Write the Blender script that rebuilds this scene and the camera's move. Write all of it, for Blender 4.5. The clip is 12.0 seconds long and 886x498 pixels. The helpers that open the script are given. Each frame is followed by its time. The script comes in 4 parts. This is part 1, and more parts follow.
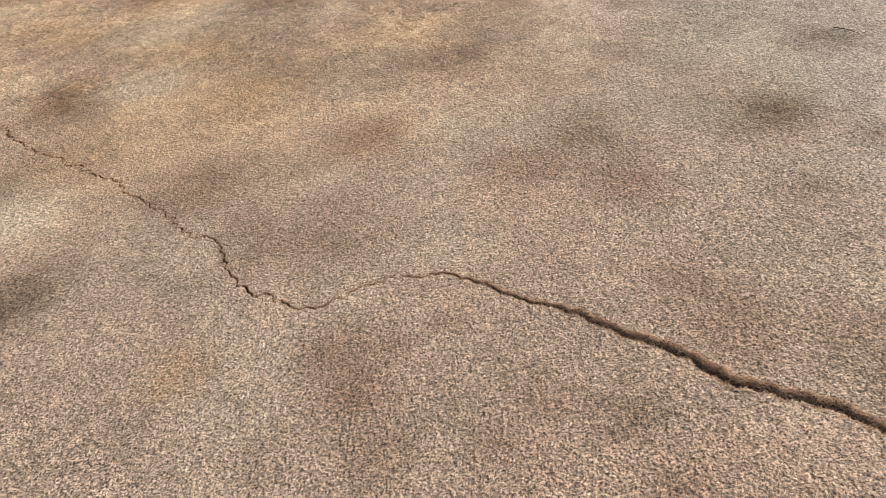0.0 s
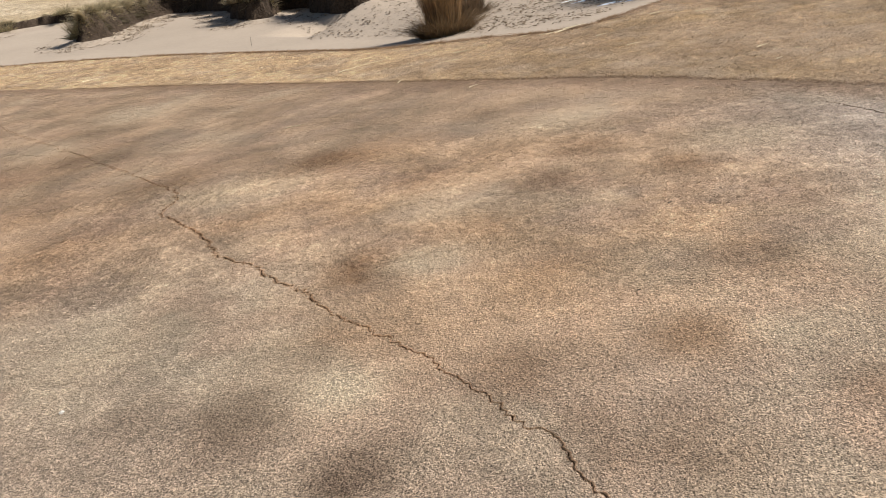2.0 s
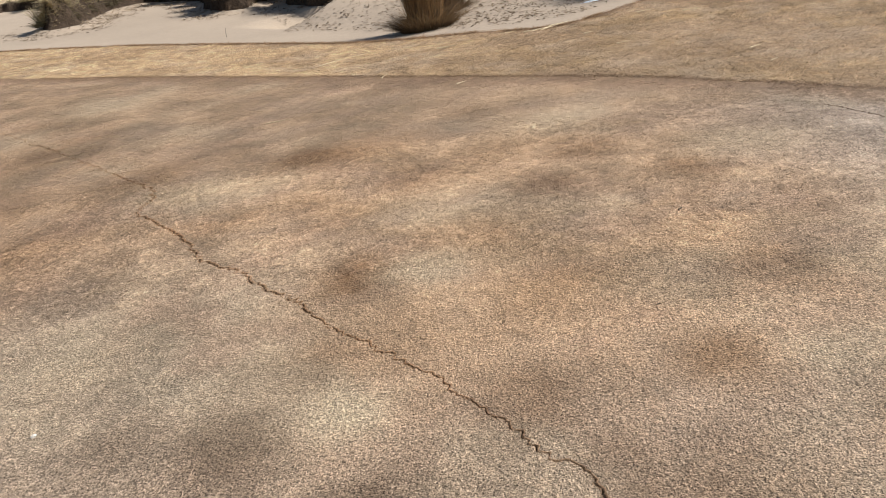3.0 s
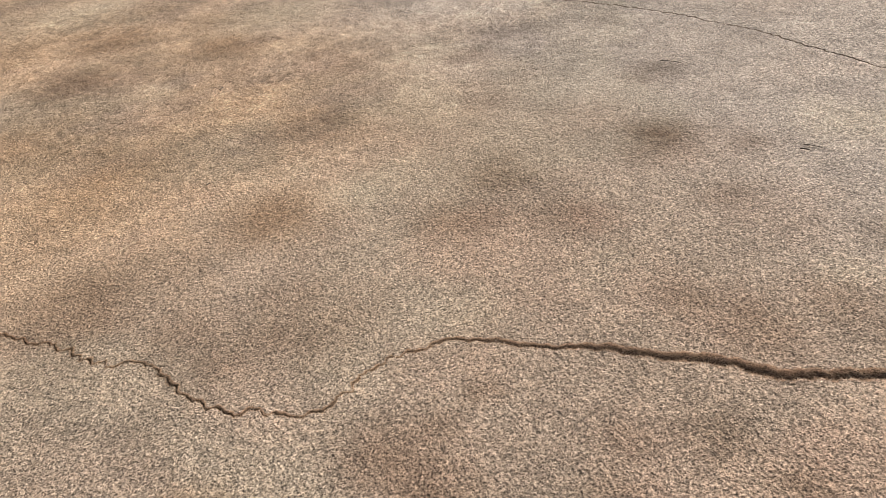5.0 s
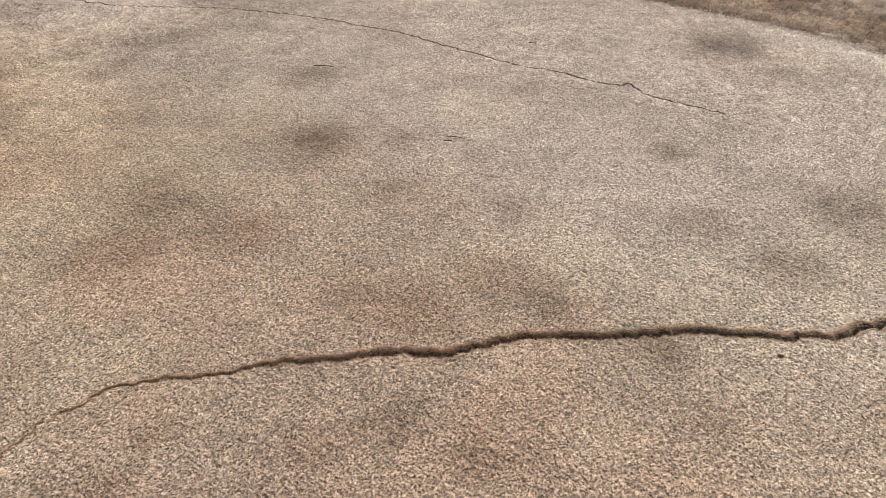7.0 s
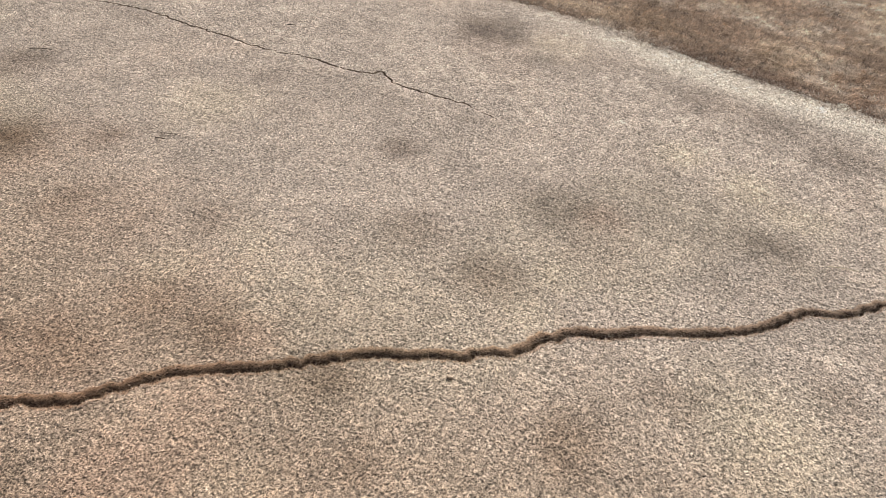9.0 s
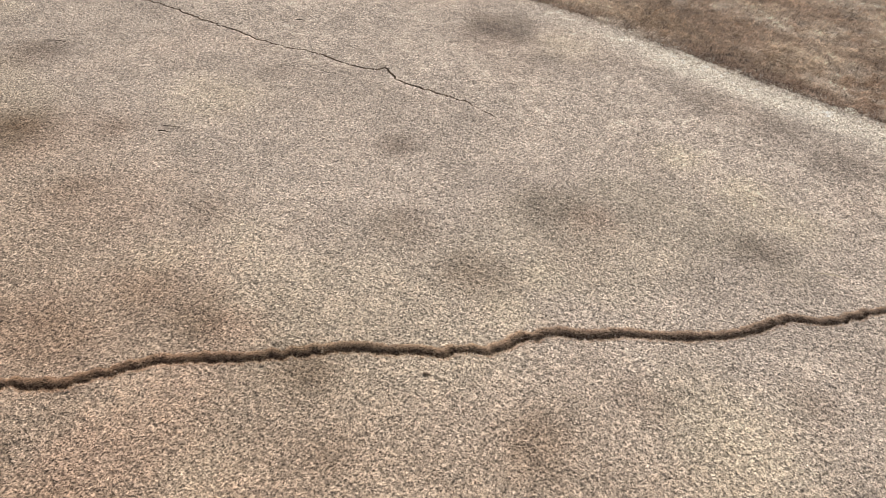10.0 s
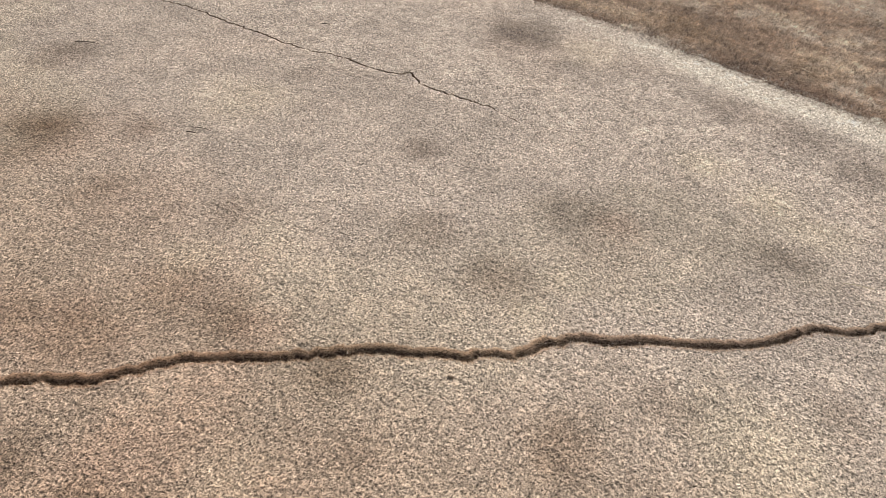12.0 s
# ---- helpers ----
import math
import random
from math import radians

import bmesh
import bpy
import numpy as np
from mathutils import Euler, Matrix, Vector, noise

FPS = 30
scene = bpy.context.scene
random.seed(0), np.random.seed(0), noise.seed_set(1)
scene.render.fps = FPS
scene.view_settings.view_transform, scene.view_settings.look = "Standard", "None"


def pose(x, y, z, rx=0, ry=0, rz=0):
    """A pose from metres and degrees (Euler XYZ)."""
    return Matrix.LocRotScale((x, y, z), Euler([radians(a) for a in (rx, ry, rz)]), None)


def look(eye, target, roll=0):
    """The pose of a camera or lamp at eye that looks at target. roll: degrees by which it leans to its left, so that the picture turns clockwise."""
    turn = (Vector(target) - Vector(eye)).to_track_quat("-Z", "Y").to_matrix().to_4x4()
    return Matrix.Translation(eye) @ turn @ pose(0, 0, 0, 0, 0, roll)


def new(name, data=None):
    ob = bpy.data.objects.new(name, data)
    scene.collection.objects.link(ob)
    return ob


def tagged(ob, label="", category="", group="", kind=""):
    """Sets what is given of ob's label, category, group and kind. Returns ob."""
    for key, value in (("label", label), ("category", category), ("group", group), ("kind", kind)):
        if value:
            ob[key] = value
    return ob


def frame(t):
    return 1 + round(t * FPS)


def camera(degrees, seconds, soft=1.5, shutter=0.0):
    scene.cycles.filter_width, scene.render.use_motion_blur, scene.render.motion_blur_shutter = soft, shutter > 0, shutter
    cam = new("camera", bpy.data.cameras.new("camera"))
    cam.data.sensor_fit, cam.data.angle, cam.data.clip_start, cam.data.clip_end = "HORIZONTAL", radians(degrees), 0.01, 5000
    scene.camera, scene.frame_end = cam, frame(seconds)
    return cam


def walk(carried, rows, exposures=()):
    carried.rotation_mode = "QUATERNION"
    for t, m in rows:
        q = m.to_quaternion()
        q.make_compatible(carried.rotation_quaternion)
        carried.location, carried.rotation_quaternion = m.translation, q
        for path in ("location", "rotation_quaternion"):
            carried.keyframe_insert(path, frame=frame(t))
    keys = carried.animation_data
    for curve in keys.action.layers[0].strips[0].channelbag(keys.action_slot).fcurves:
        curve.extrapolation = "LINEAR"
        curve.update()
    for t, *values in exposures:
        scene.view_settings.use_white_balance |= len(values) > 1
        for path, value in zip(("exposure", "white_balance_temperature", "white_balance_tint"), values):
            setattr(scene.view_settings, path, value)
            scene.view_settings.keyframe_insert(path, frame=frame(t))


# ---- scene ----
cam = camera(63.3, 12.0, soft=0.65)
PATH = [
    (0, (0.449, 0.09, 1.416), (0.493, 1.697, 0.227), -10.8),
    (0.5, (0.274, 0.008, 1.496), (0.278, 1.691, 0.414), -9.8),
    (1, (0.168, -0.012, 1.522), (0.065, 1.74, 0.564), -9.7),
    (1.5, (-0.084, 0.082, 1.57), (-0.27, 1.89, 0.736), -10.6),
    (2, (-0.235, 0.235, 1.597), (-0.519, 2.074, 0.862), -11.2),
    (2.5, (-0.367, 0.436, 1.608), (-0.698, 2.281, 0.909), -10.7),
    (2.7, (-0.416, 0.453, 1.614), (-0.72, 2.297, 0.901), -10.4),
    (4.3, (-0.367, 0.483, 1.431), (0.076, 2.134, 0.392), -8.8),
    (4.5, (-0.314, 0.468, 1.425), (0.218, 2.073, 0.357), -8.5),
    (5, (-0.196, 0.432, 1.409), (0.533, 1.916, 0.284), -7.4),
    (5.5, (-0.108, 0.382, 1.401), (0.791, 1.744, 0.244), -5.9),
    (6, (-0.082, 0.368, 1.402), (0.972, 1.599, 0.23), -3.9),
    (6.5, (-0.099, 0.385, 1.403), (1.094, 1.484, 0.233), -2.1),
    (7, (-0.066, 0.362, 1.409), (1.246, 1.324, 0.246), -0.4),
    (7.5, (0.044, 0.22, 1.4), (1.45, 1.037, 0.236), 1.4),
    (7.7, (0.109, 0.149, 1.387), (1.542, 0.913, 0.22), 2.1),
    (9.3, (0.508, -0.079, 1.428), (1.949, 0.571, 0.203), 5.0),
    (9.5, (0.523, -0.12, 1.435), (1.953, 0.542, 0.203), 5.0),
    (10, (0.501, -0.137, 1.458), (1.903, 0.57, 0.219), 4.7),
    (10.5, (0.484, -0.131, 1.462), (1.865, 0.611, 0.22), 4.4),
    (11, (0.473, -0.117, 1.46), (1.851, 0.633, 0.22), 4.5),
    (11.5, (0.473, -0.112, 1.457), (1.857, 0.636, 0.223), 4.7),
    (12, (0.476, -0.114, 1.462), (1.864, 0.632, 0.23), 4.7),
]
walk(cam, [(t, look(eye, target, roll)) for t, eye, target, roll in PATH], exposures=[(0, 0.6), (12, 0.6)])


# ---- sky and sun ----
SUN_AZ, SUN_EL = math.atan2(0.98, 0.15), radians(43)   # azimuth from +y towards +x
world = bpy.data.worlds.new("sky")
scene.world = world
world.use_nodes = True
wt = world.node_tree
sky = wt.nodes.new("ShaderNodeTexSky")
sky.sky_type, sky.sun_disc = "NISHITA", False
sky.sun_elevation, sky.sun_rotation = SUN_EL, SUN_AZ
wt.links.new(sky.outputs[0], wt.nodes["Background"].inputs[0])
wt.nodes["Background"].inputs[1].default_value = 0.065
sun = new("sun", bpy.data.lights.new("sun", "SUN"))
sun.data.energy, sun.data.angle, sun.data.color = 4.7, radians(0.53), (1.0, 0.965, 0.925)
sun.matrix_world = look((math.sin(SUN_AZ) * 30, math.cos(SUN_AZ) * 30, math.tan(SUN_EL) * 30), (0, 0, 0))


# ---- materials ----
def material(name, build, rough=0.9, spec=0.2):
    m = bpy.data.materials.new(name)
    m.use_nodes = True
    t = m.node_tree
    bsdf = t.nodes["Principled BSDF"]
    bsdf.inputs["Roughness"].default_value = rough
    bsdf.inputs["Specular IOR Level"].default_value = spec
    build(t, bsdf)
    return m


def node(t, kind, **inputs):
    n = t.nodes.new(kind)
    for key, value in inputs.items():
        n.inputs[key.replace("_", " ")].default_value = value
    return n


def grain(t, scale, detail=3.0, rough=0.6):
    """Noise in world metres."""
    co = t.nodes.new("ShaderNodeTexCoord")
    n = node(t, "ShaderNodeTexNoise", Scale=scale, Detail=detail, Roughness=rough)
    t.links.new(co.outputs["Object"], n.inputs["Vector"])
    return n.outputs[0]


def ramp(t, source, *stops):
    r = t.nodes.new("ShaderNodeValToRGB")
    while len(r.color_ramp.elements) < len(stops):
        r.color_ramp.elements.new(0.5)
    for e, (p, c) in zip(r.color_ramp.elements, stops):
        e.position, e.color = p, (*c, 1.0) if len(c) == 3 else c
    t.links.new(source, r.inputs[0])
    return r.outputs[0]


def times(t, a, b, factor=1.0):
    m = t.nodes.new("ShaderNodeMix")
    m.data_type, m.blend_type = "RGBA", "MULTIPLY"
    m.inputs[0].default_value = factor
    t.links.new(a, m.inputs[6])
    t.links.new(b, m.inputs[7])
    return m.outputs[2]


def relief(t, bsdf, *sources):
    """Bump from pairs of height and depth in metres."""
    last = None
    for src, depth in sources:
        b = t.nodes.new("ShaderNodeBump")
        b.inputs["Distance"].default_value = depth
        t.links.new(src, b.inputs["Height"])
        if last:
            t.links.new(last, b.inputs["Normal"])
        last = b.outputs[0]
    t.links.new(last, bsdf.inputs["Normal"])


def grey(v):
    return (v, v, v)


def tinted(scales, depth, low=0.55, high=1.35, broad=(0.72, 1.25)):
    """Colour from the mesh's own tint, broken up by grain at two scales, with relief."""
    def build(t, bsdf):
        a = t.nodes.new("ShaderNodeAttribute")
        a.attribute_name = "tint"
        fine, coarse = grain(t, scales[0], 2.0, 0.7), grain(t, scales[1], 4.0, 0.7)
        c = times(t, a.outputs["Color"], ramp(t, fine, (0.34, grey(low)), (0.66, grey(high))))
        c = times(t, c, ramp(t, coarse, (0.3, grey(broad[0])), (0.7, grey(broad[1]))))
        t.links.new(c, bsdf.inputs["Base Color"])
        relief(t, bsdf, (fine, depth), (coarse, depth * 2))
    return build


def leafy(t, bsdf):
    a = t.nodes.new("ShaderNodeAttribute")
    a.attribute_name = "tint"
    t.links.new(a.outputs["Color"], bsdf.inputs["Base Color"])
    thin = t.nodes.new("ShaderNodeBsdfTranslucent")
    t.links.new(a.outputs["Color"], thin.inputs["Color"])
    both = t.nodes.new("ShaderNodeMixShader")
    both.inputs[0].default_value = 0.3
    t.links.new(bsdf.outputs[0], both.inputs[1])
    t.links.new(thin.outputs[0], both.inputs[2])
    t.links.new(both.outputs[0], t.nodes["Material Output"].inputs["Surface"])


def two_tone(a, b, scale, depth, detail=4.0):
    def build(t, bsdf):
        n = grain(t, scale, detail)
        big = grain(t, scale * 0.12, 3.0)
        c = times(t, ramp(t, n, (0.3, a), (0.7, b)), ramp(t, big, (0.3, grey(0.85)), (0.7, grey(1.1))))
        t.links.new(c, bsdf.inputs["Base Color"])
        relief(t, bsdf, (n, depth))
    return build


def sward(t, bsdf):
    """Mown turf: its own tint, broken up from single leaves to tufts a hand wide, with relief."""
    a = t.nodes.new("ShaderNodeAttribute")
    a.attribute_name = "tint"
    c, bumps = a.outputs["Color"], []
    for scale, low, high, depth in ((150, 0.3, 1.55, 0.006), (72, 0.58, 1.4, 0.009), (19, 0.9, 1.1, 0.01)):
        n = grain(t, scale, 2.0, 0.6)
        c = times(t, c, ramp(t, n, (0.34, grey(low)), (0.66, grey(high))))
        bumps.append((n, depth))
    t.links.new(c, bsdf.inputs["Base Color"])
    relief(t, bsdf, *bumps)


M_TURF = material("dormant_turf", sward, 0.95, 0.1)
M_FRINGE = material("dry_fringe", tinted((120, 22), 0.012, 0.5, 1.4), 0.95, 0.1)
M_SAND = material("bunker_sand", tinted((45, 5), 0.003, 0.9, 1.08, (0.94, 1.05)), 0.95, 0.15)
M_FIELD = material("dry_field", tinted((14, 1.5), 0.05, 0.6, 1.3), 0.95, 0.1)
M_BLADE = material("dead_leaf_blade", leafy, 0.7, 0.25)
M_SOIL = material("crack_soil", two_tone((0.075, 0.052, 0.036), (0.19, 0.135, 0.09), 160, 0.006), 0.95, 0.1)
M_STRAW = material("straw", two_tone((0.5, 0.4, 0.24), (0.72, 0.6, 0.4), 90, 0.001), 0.6, 0.3)
M_TWIG = material("dark_twig", two_tone((0.04, 0.03, 0.022), (0.11, 0.08, 0.055), 200, 0.001), 0.8, 0.2)
M_SNOW = material("snow", two_tone((0.78, 0.8, 0.84), (0.88, 0.89, 0.9), 14, 0.02), 0.6, 0.3)
M_LITTER = material("leaf_litter", leafy, 0.8, 0.2)
M_STONE = material("pale_pebble", two_tone((0.5, 0.46, 0.4), (0.7, 0.66, 0.6), 300, 0.001), 0.8, 0.3)

# ---- the plan: outlines on the ground ----
GREEN = [(3.3, -4.5), (3.9, -1.3), (4.07, -0.68), (4.2, 0.03), (4.42, 0.84), (4.52, 1.5), (4.52, 2.3), (4.2, 3.7), (3.3, 5.5), (2.41, 6.83),
         (1.7, 7.61), (0.8, 8.48), (-0.4, 9.38), (-1.79, 10.47), (-3.66, 12.0), (-6.03, 13.05), (-8.77, 13.99), (-12.09, 15.1), (-17, 15.6), (-20, 8), (-16, -6), (-6, -9), (1.5, -8)]
FRONT = [(-26, 23), (-20, 21.8), (-16.4, 20.9), (-12.3, 20.1), (-8.4, 18.8), (-3.4, 16.1), (-0.9, 13.9), (0.68, 12.7), (2.1, 14.2), (3.3, 15.5), (4.0, 16.5)]
LIP = [(4.0, 16.5), (4.2, 18.5), (4.5, 23), (2.5, 30), (-2, 35), (-3.5, 34), (-3.5, 31), (-4.2, 28), (-4.8, 26), (-5.6, 25.2), (-6.6, 26), (-7.4, 27.0), (-8.1, 29.2), (-9.1, 29.2),
       (-8.9, 27.0), (-9.6, 26.6), (-10.7, 28.0), (-11.5, 30.4), (-13.1, 32.6), (-14.6, 33.4), (-15.6, 33.9), (-16.1, 32.4), (-15.7, 30.0), (-15.0, 27.4), (-14.75, 25.9), (-15.1, 25.2), (-15.6, 25.4), (-16.2, 27.0), (-17.3, 30.6),
       (-18.8, 34.2), (-21.2, 36.0), (-23.6, 36.2), (-24.6, 34.0), (-23.9, 31.6), (-23.3, 29.6), (-24.6, 27.6), (-26, 27)]
# The crack's near lip, from the far hairline end to where it opens.
CRACK_FAR = [(-9.6, 11.9), (-7.79, 10.31), (-7.11, 9.75), (-6.31, 9.05), (-5.84, 8.67), (-5.39, 8.23), (-5.00, 7.87), (-4.68, 7.58), (-4.31, 7.21), (-4.00, 6.92), (-3.75, 6.67), (-3.62, 6.50), (-3.52, 6.22), (-3.54, 6.10), (-3.48, 5.88),
             (-3.34, 5.74), (-3.04, 5.42),
             (-2.74, 5.06), (-2.44, 4.62), (-2.17, 4.43), (-1.98, 4.2), (-1.79, 4.0), (-1.6, 3.81), (-1.43, 3.58), (-1.2, 3.34), (-1.09, 3.24), (-0.9, 3.04),
             (-0.8, 2.94), (-0.745, 2.84), (-0.63, 2.72), (-0.53, 2.61), (-0.416, 2.42), (-0.347, 2.37), (-0.286, 2.32), (-0.265, 2.226), (-0.208, 2.07), (-0.141, 1.973)]
CRACK_NEAR = [(-0.073, 1.936), (-0.012, 1.871), (0.057, 1.835), (0.147, 1.848), (0.258, 1.891), (0.332, 1.896), (0.404, 1.883), (0.515, 1.85), (0.607, 1.764),
              (0.675, 1.69), (0.79, 1.6), (0.87, 1.505), (0.94, 1.425), (1.03, 1.335), (1.115, 1.21), (1.2, 1.15), (1.305, 1.068), (1.374, 0.969), (1.468, 0.847),
              (1.58, 0.711), (1.65, 0.614), (1.734, 0.456), (1.776, 0.422), (1.815, 0.35), (1.903, 0.292), (1.97, 0.233), (2.007, 0.162), (2.105, 0.025),
              (2.175, -0.106), (2.304, -0.26), (2.443, -0.37), (2.487, -0.463), (2.694, -0.66), (2.9, -0.95), (3.2, -1.4)]
HAIRLINE = [(2.1, 6.3), (2.27, 5.8), (2.36, 5.35), (2.5, 4.8), (2.85, 4.2), (3.05, 3.6), (3.09, 3.28), (3.13, 3.04), (3.11, 2.7), (3.1, 2.45), (3.09, 2.2), (3.13, 2.0),
            (3.12, 1.76), (3.15, 1.63), (3.19, 1.6), (3.12, 1.485), (3.11, 1.3), (3.12, 1.15), (3.08, 1.01), (3.07, 0.95)]


def vnoise(x, y, scale, seed=0):
    """Smooth value noise, 0 to 1, with features of that many metres."""
    x, y = np.asarray(x, float) / scale, np.asarray(y, float) / scale
    ix, iy = np.floor(x).astype(np.int64), np.floor(y).astype(np.int64)
    fx, fy = x - ix, y - iy
    fx, fy = fx * fx * (3 - 2 * fx), fy * fy * (3 - 2 * fy)

    def h(a, b):
        n = (a * 374761393 + b * 668265263 + seed * 974634721) & 0xFFFFFFFF
        n = ((n ^ (n >> 13)) * 1274126177) & 0xFFFFFFFF
        return ((n ^ (n >> 16)) & 0xFFFF) / 65535.0
    return (h(ix, iy) * (1 - fx) + h(ix + 1, iy) * fx) * (1 - fy) + (h(ix, iy + 1) * (1 - fx) + h(ix + 1, iy + 1) * fx) * fy


def fbm(x, y, scale, seed=0, octaves=3):
    x, y = np.asarray(x, float), np.asarray(y, float)
    total, amp, out = 0.0, 1.0, 0.0
    for k in range(octaves):
        c, d = math.cos(0.6 + 1.1 * k), math.sin(0.6 + 1.1 * k)
        out = out + amp * vnoise(c * x - d * y, d * x + c * y, scale / 2**k, seed + 17 * k)
        total += amp
        amp *= 0.55
    return out / total


def smooth(a, b, v):
    u = np.clip((v - a) / (b - a), 0, 1)
    return u * u * (3 - 2 * u)


def far_from(line, x, y):
    """Distance in plan to a polyline."""
    best = np.full(np.shape(x), 1e9)
    for (ax, ay), (bx, by) in zip(line[:-1], line[1:]):
        dx, dy = bx - ax, by - ay
        u = np.clip(((x - ax) * dx + (y - ay) * dy) / max(dx * dx + dy * dy, 1e-12), 0, 1)
        best = np.minimum(best, np.hypot(x - ax - u * dx, y - ay - u * dy))
    return best


def inside(loop, x, y):
    res = np.zeros(np.shape(x), bool)
    for (ax, ay), (bx, by) in zip(loop, loop[1:] + loop[:1]):
        cross = (ay > y) != (by > y)
        res ^= cross & (x < ax + (y - ay) / ((by - ay) if by != ay else 1e-9) * (bx - ax))
    return res


def spline(points, step):
    """Even points along a Catmull-Rom curve."""
    p = np.array([points[0], *points, points[-1]], float)
    out = []
    for a, b, c, d in zip(p[:-3], p[1:-2], p[2:-1], p[3:]):
        u = np.linspace(0, 1, 12, endpoint=False)[:, None]
        out.append(0.5 * (2 * b + (c - a) * u + (2 * a - 5 * b + 4 * c - d) * u**2 + (3 * b - a - 3 * c + d) * u**3))
    q = np.concatenate([*out, p[-1:]])
    s = np.r_[0, np.cumsum(np.hypot(*np.diff(q, axis=0).T))]
    even = np.arange(0, s[-1], step)
    return np.stack([np.interp(even, s, q[:, 0]), np.interp(even, s, q[:, 1])], 1)


GREEN_SOFT = [tuple(p) for p in spline(GREEN + GREEN[:1], 0.5)]
rim = spline(GREEN + GREEN[:1], 0.1)
arc = np.arange(len(rim)) * 0.1
rim = rim + 0.05 * np.stack([fbm(arc, 0 * arc, 0.5, 401) - 0.5, fbm(arc, 0 * arc, 0.45, 402) - 0.5], 1) + 0.02 * np.random.default_rng(3).uniform(-1, 1, rim.shape)
GREEN_LINE = [tuple(p) for p in rim[:-1]]
FRONT_LINE = [tuple(p) for p in spline(FRONT, 0.45)]
lip = spline(LIP, 0.32)
lip[1:-1] += np.random.default_rng(5).uniform(-0.13, 0.13, lip[1:-1].shape)
LIP_LINE = [tuple(p) for p in lip]
BUNKER = FRONT_LINE + LIP_LINE[1:]


def height(x, y):
    """The lie of the land: a flat green, a bank rising to the far side, a sand bunker cut into it."""
    x, y = np.asarray(x, float), np.asarray(y, float)
    raw = 0.085 * np.log1p(np.exp(np.clip((-x - 2.3) * 1.2, -30, 30)))/1.2 + 0.085 * np.maximum(0, -x - 27)
    z = 6 * np.tanh(raw / 6) * smooth(4, 11 + 0.3 * np.maximum(0, -x), y)
    z = z + 0.18 * smooth(6.0, 13, y) * smooth(-4, 0, x) + 0.006 * (fbm(x, y, 1.3, 5) - 0.5)
    near = (y > 10) & (np.abs(x) < 70) & (y < 110)
    if near.any():
        xs, ys = x[near], y[near]
        front, lip, sand = far_from(FRONT_LINE, xs, ys), far_from(LIP_LINE, xs, ys), inside(BUNKER, xs, ys)
        back = smooth(-0.6, 1.2, front - lip)
        lift = 0.035 * np.minimum(front, 16)
        # The last term raises an unseen eastern bank, added to shade the sand.
        ledge = (0.4 + 0.4 * fbm(xs, ys, 3.0, 9) + 0.25 * vnoise(xs, ys, 0.6, 11)) * (0.5 + 0.5 * smooth(-19.5, -17.0, xs) + 0.1 * smooth(-17.5, -16.2, xs) * (1 - smooth(-14.8, -13.8, xs))) * smooth(0.0, np.where((xs > -4.9) & (xs < 3), 1.6, np.where((xs > -16.6) & (xs < -14), 0.45, 0.16)), lip) + (0.04 + 0.035 * (1 - smooth(-10, -4, xs))) * np.minimum(lip, 60) + 1.0 * smooth(0, 0.5, lip) * smooth(3.2, 4.3, xs)
        # a mound of sand in the middle of the bunker, falling steeply to a hollow behind it
        along = ((xs + 6.6) * 3.4 + (ys - 19.8) * 4.2) / 5.4
        left = (-(xs + 6.6) * 4.2 + (ys - 19.8) * 3.4) / 5.4
        mound = np.where(left < 0, np.exp(-np.maximum(-left, 0) / 2.0), 1 - smooth(0.0, 0.7, left)) * smooth(1.0, 3.6, along)
        dip = smooth(0.2, 0.9, left) * (1 - smooth(2.2, 3.6, left)) * smooth(1.2, 3.2, along)
        lift = lift + (0.66 * mound * smooth(0.2, 2.6, front) - 0.5 * dip) * smooth(0, 0.5, lip) * sand
        out = np.where(sand, lift - 0.08 * smooth(0, 0.25, front) * smooth(0, 0.6, lip) - 0.08 * smooth(0, 0.6, lip) * smooth(0, 2.5, front) * (1 - smooth(3, 9, front)) + 0.03 * smooth(0, 0.6, lip) * (fbm(xs, ys, 2.0, 3) - 0.5),
                       back * (lift + ledge) + 0.04 * (fbm(xs, ys, 1.5, 4) - 0.5) * smooth(1, 3, np.minimum(front, lip)))
        z = z.copy()
        z[near] += out
    return z


# ---- how the turf has faded: dark, wet or diseased blotches and bleached ones (x, y, radius, depth) ----
DARK_FAR = [(-2.24, 6.88, 0.34, 0.85), (-1.35, 4.08, 0.23, 0.9), (-2.67, 5.48, 0.29, 0.5), (-1.19, 5.86, 0.25, 0.5), (-1.95, 5.54, 0.19, 0.35), (0.2, 6.05, 0.25, 0.6),
            (-0.21, 5.29, 0.21, 0.55), (0.79, 5.25, 0.19, 0.65), (-0.75, 7.83, 0.25, 0.35), (-3.38, 7.8, 0.35, 0.45), (0.74, 3.54, 0.21, 0.55), (-0.1, 3.88, 0.2, 0.35),
            (-2.65, 3.57, 0.36, 0.3), (-3.81, 4.53, 0.58, 0.4), (-3.85, 6.92, 0.45, 0.5), (-5.5, 8.3, 0.7, 0.5), (-6.28, 7.81, 0.6, 0.5), (-5.17, 6.56, 0.48, 0.45),
            (-6.57, 9.9, 0.41, 0.45), (-4.22, 5.21, 0.5, 0.45), (1.8, 3.9, 0.13, 0.45)]
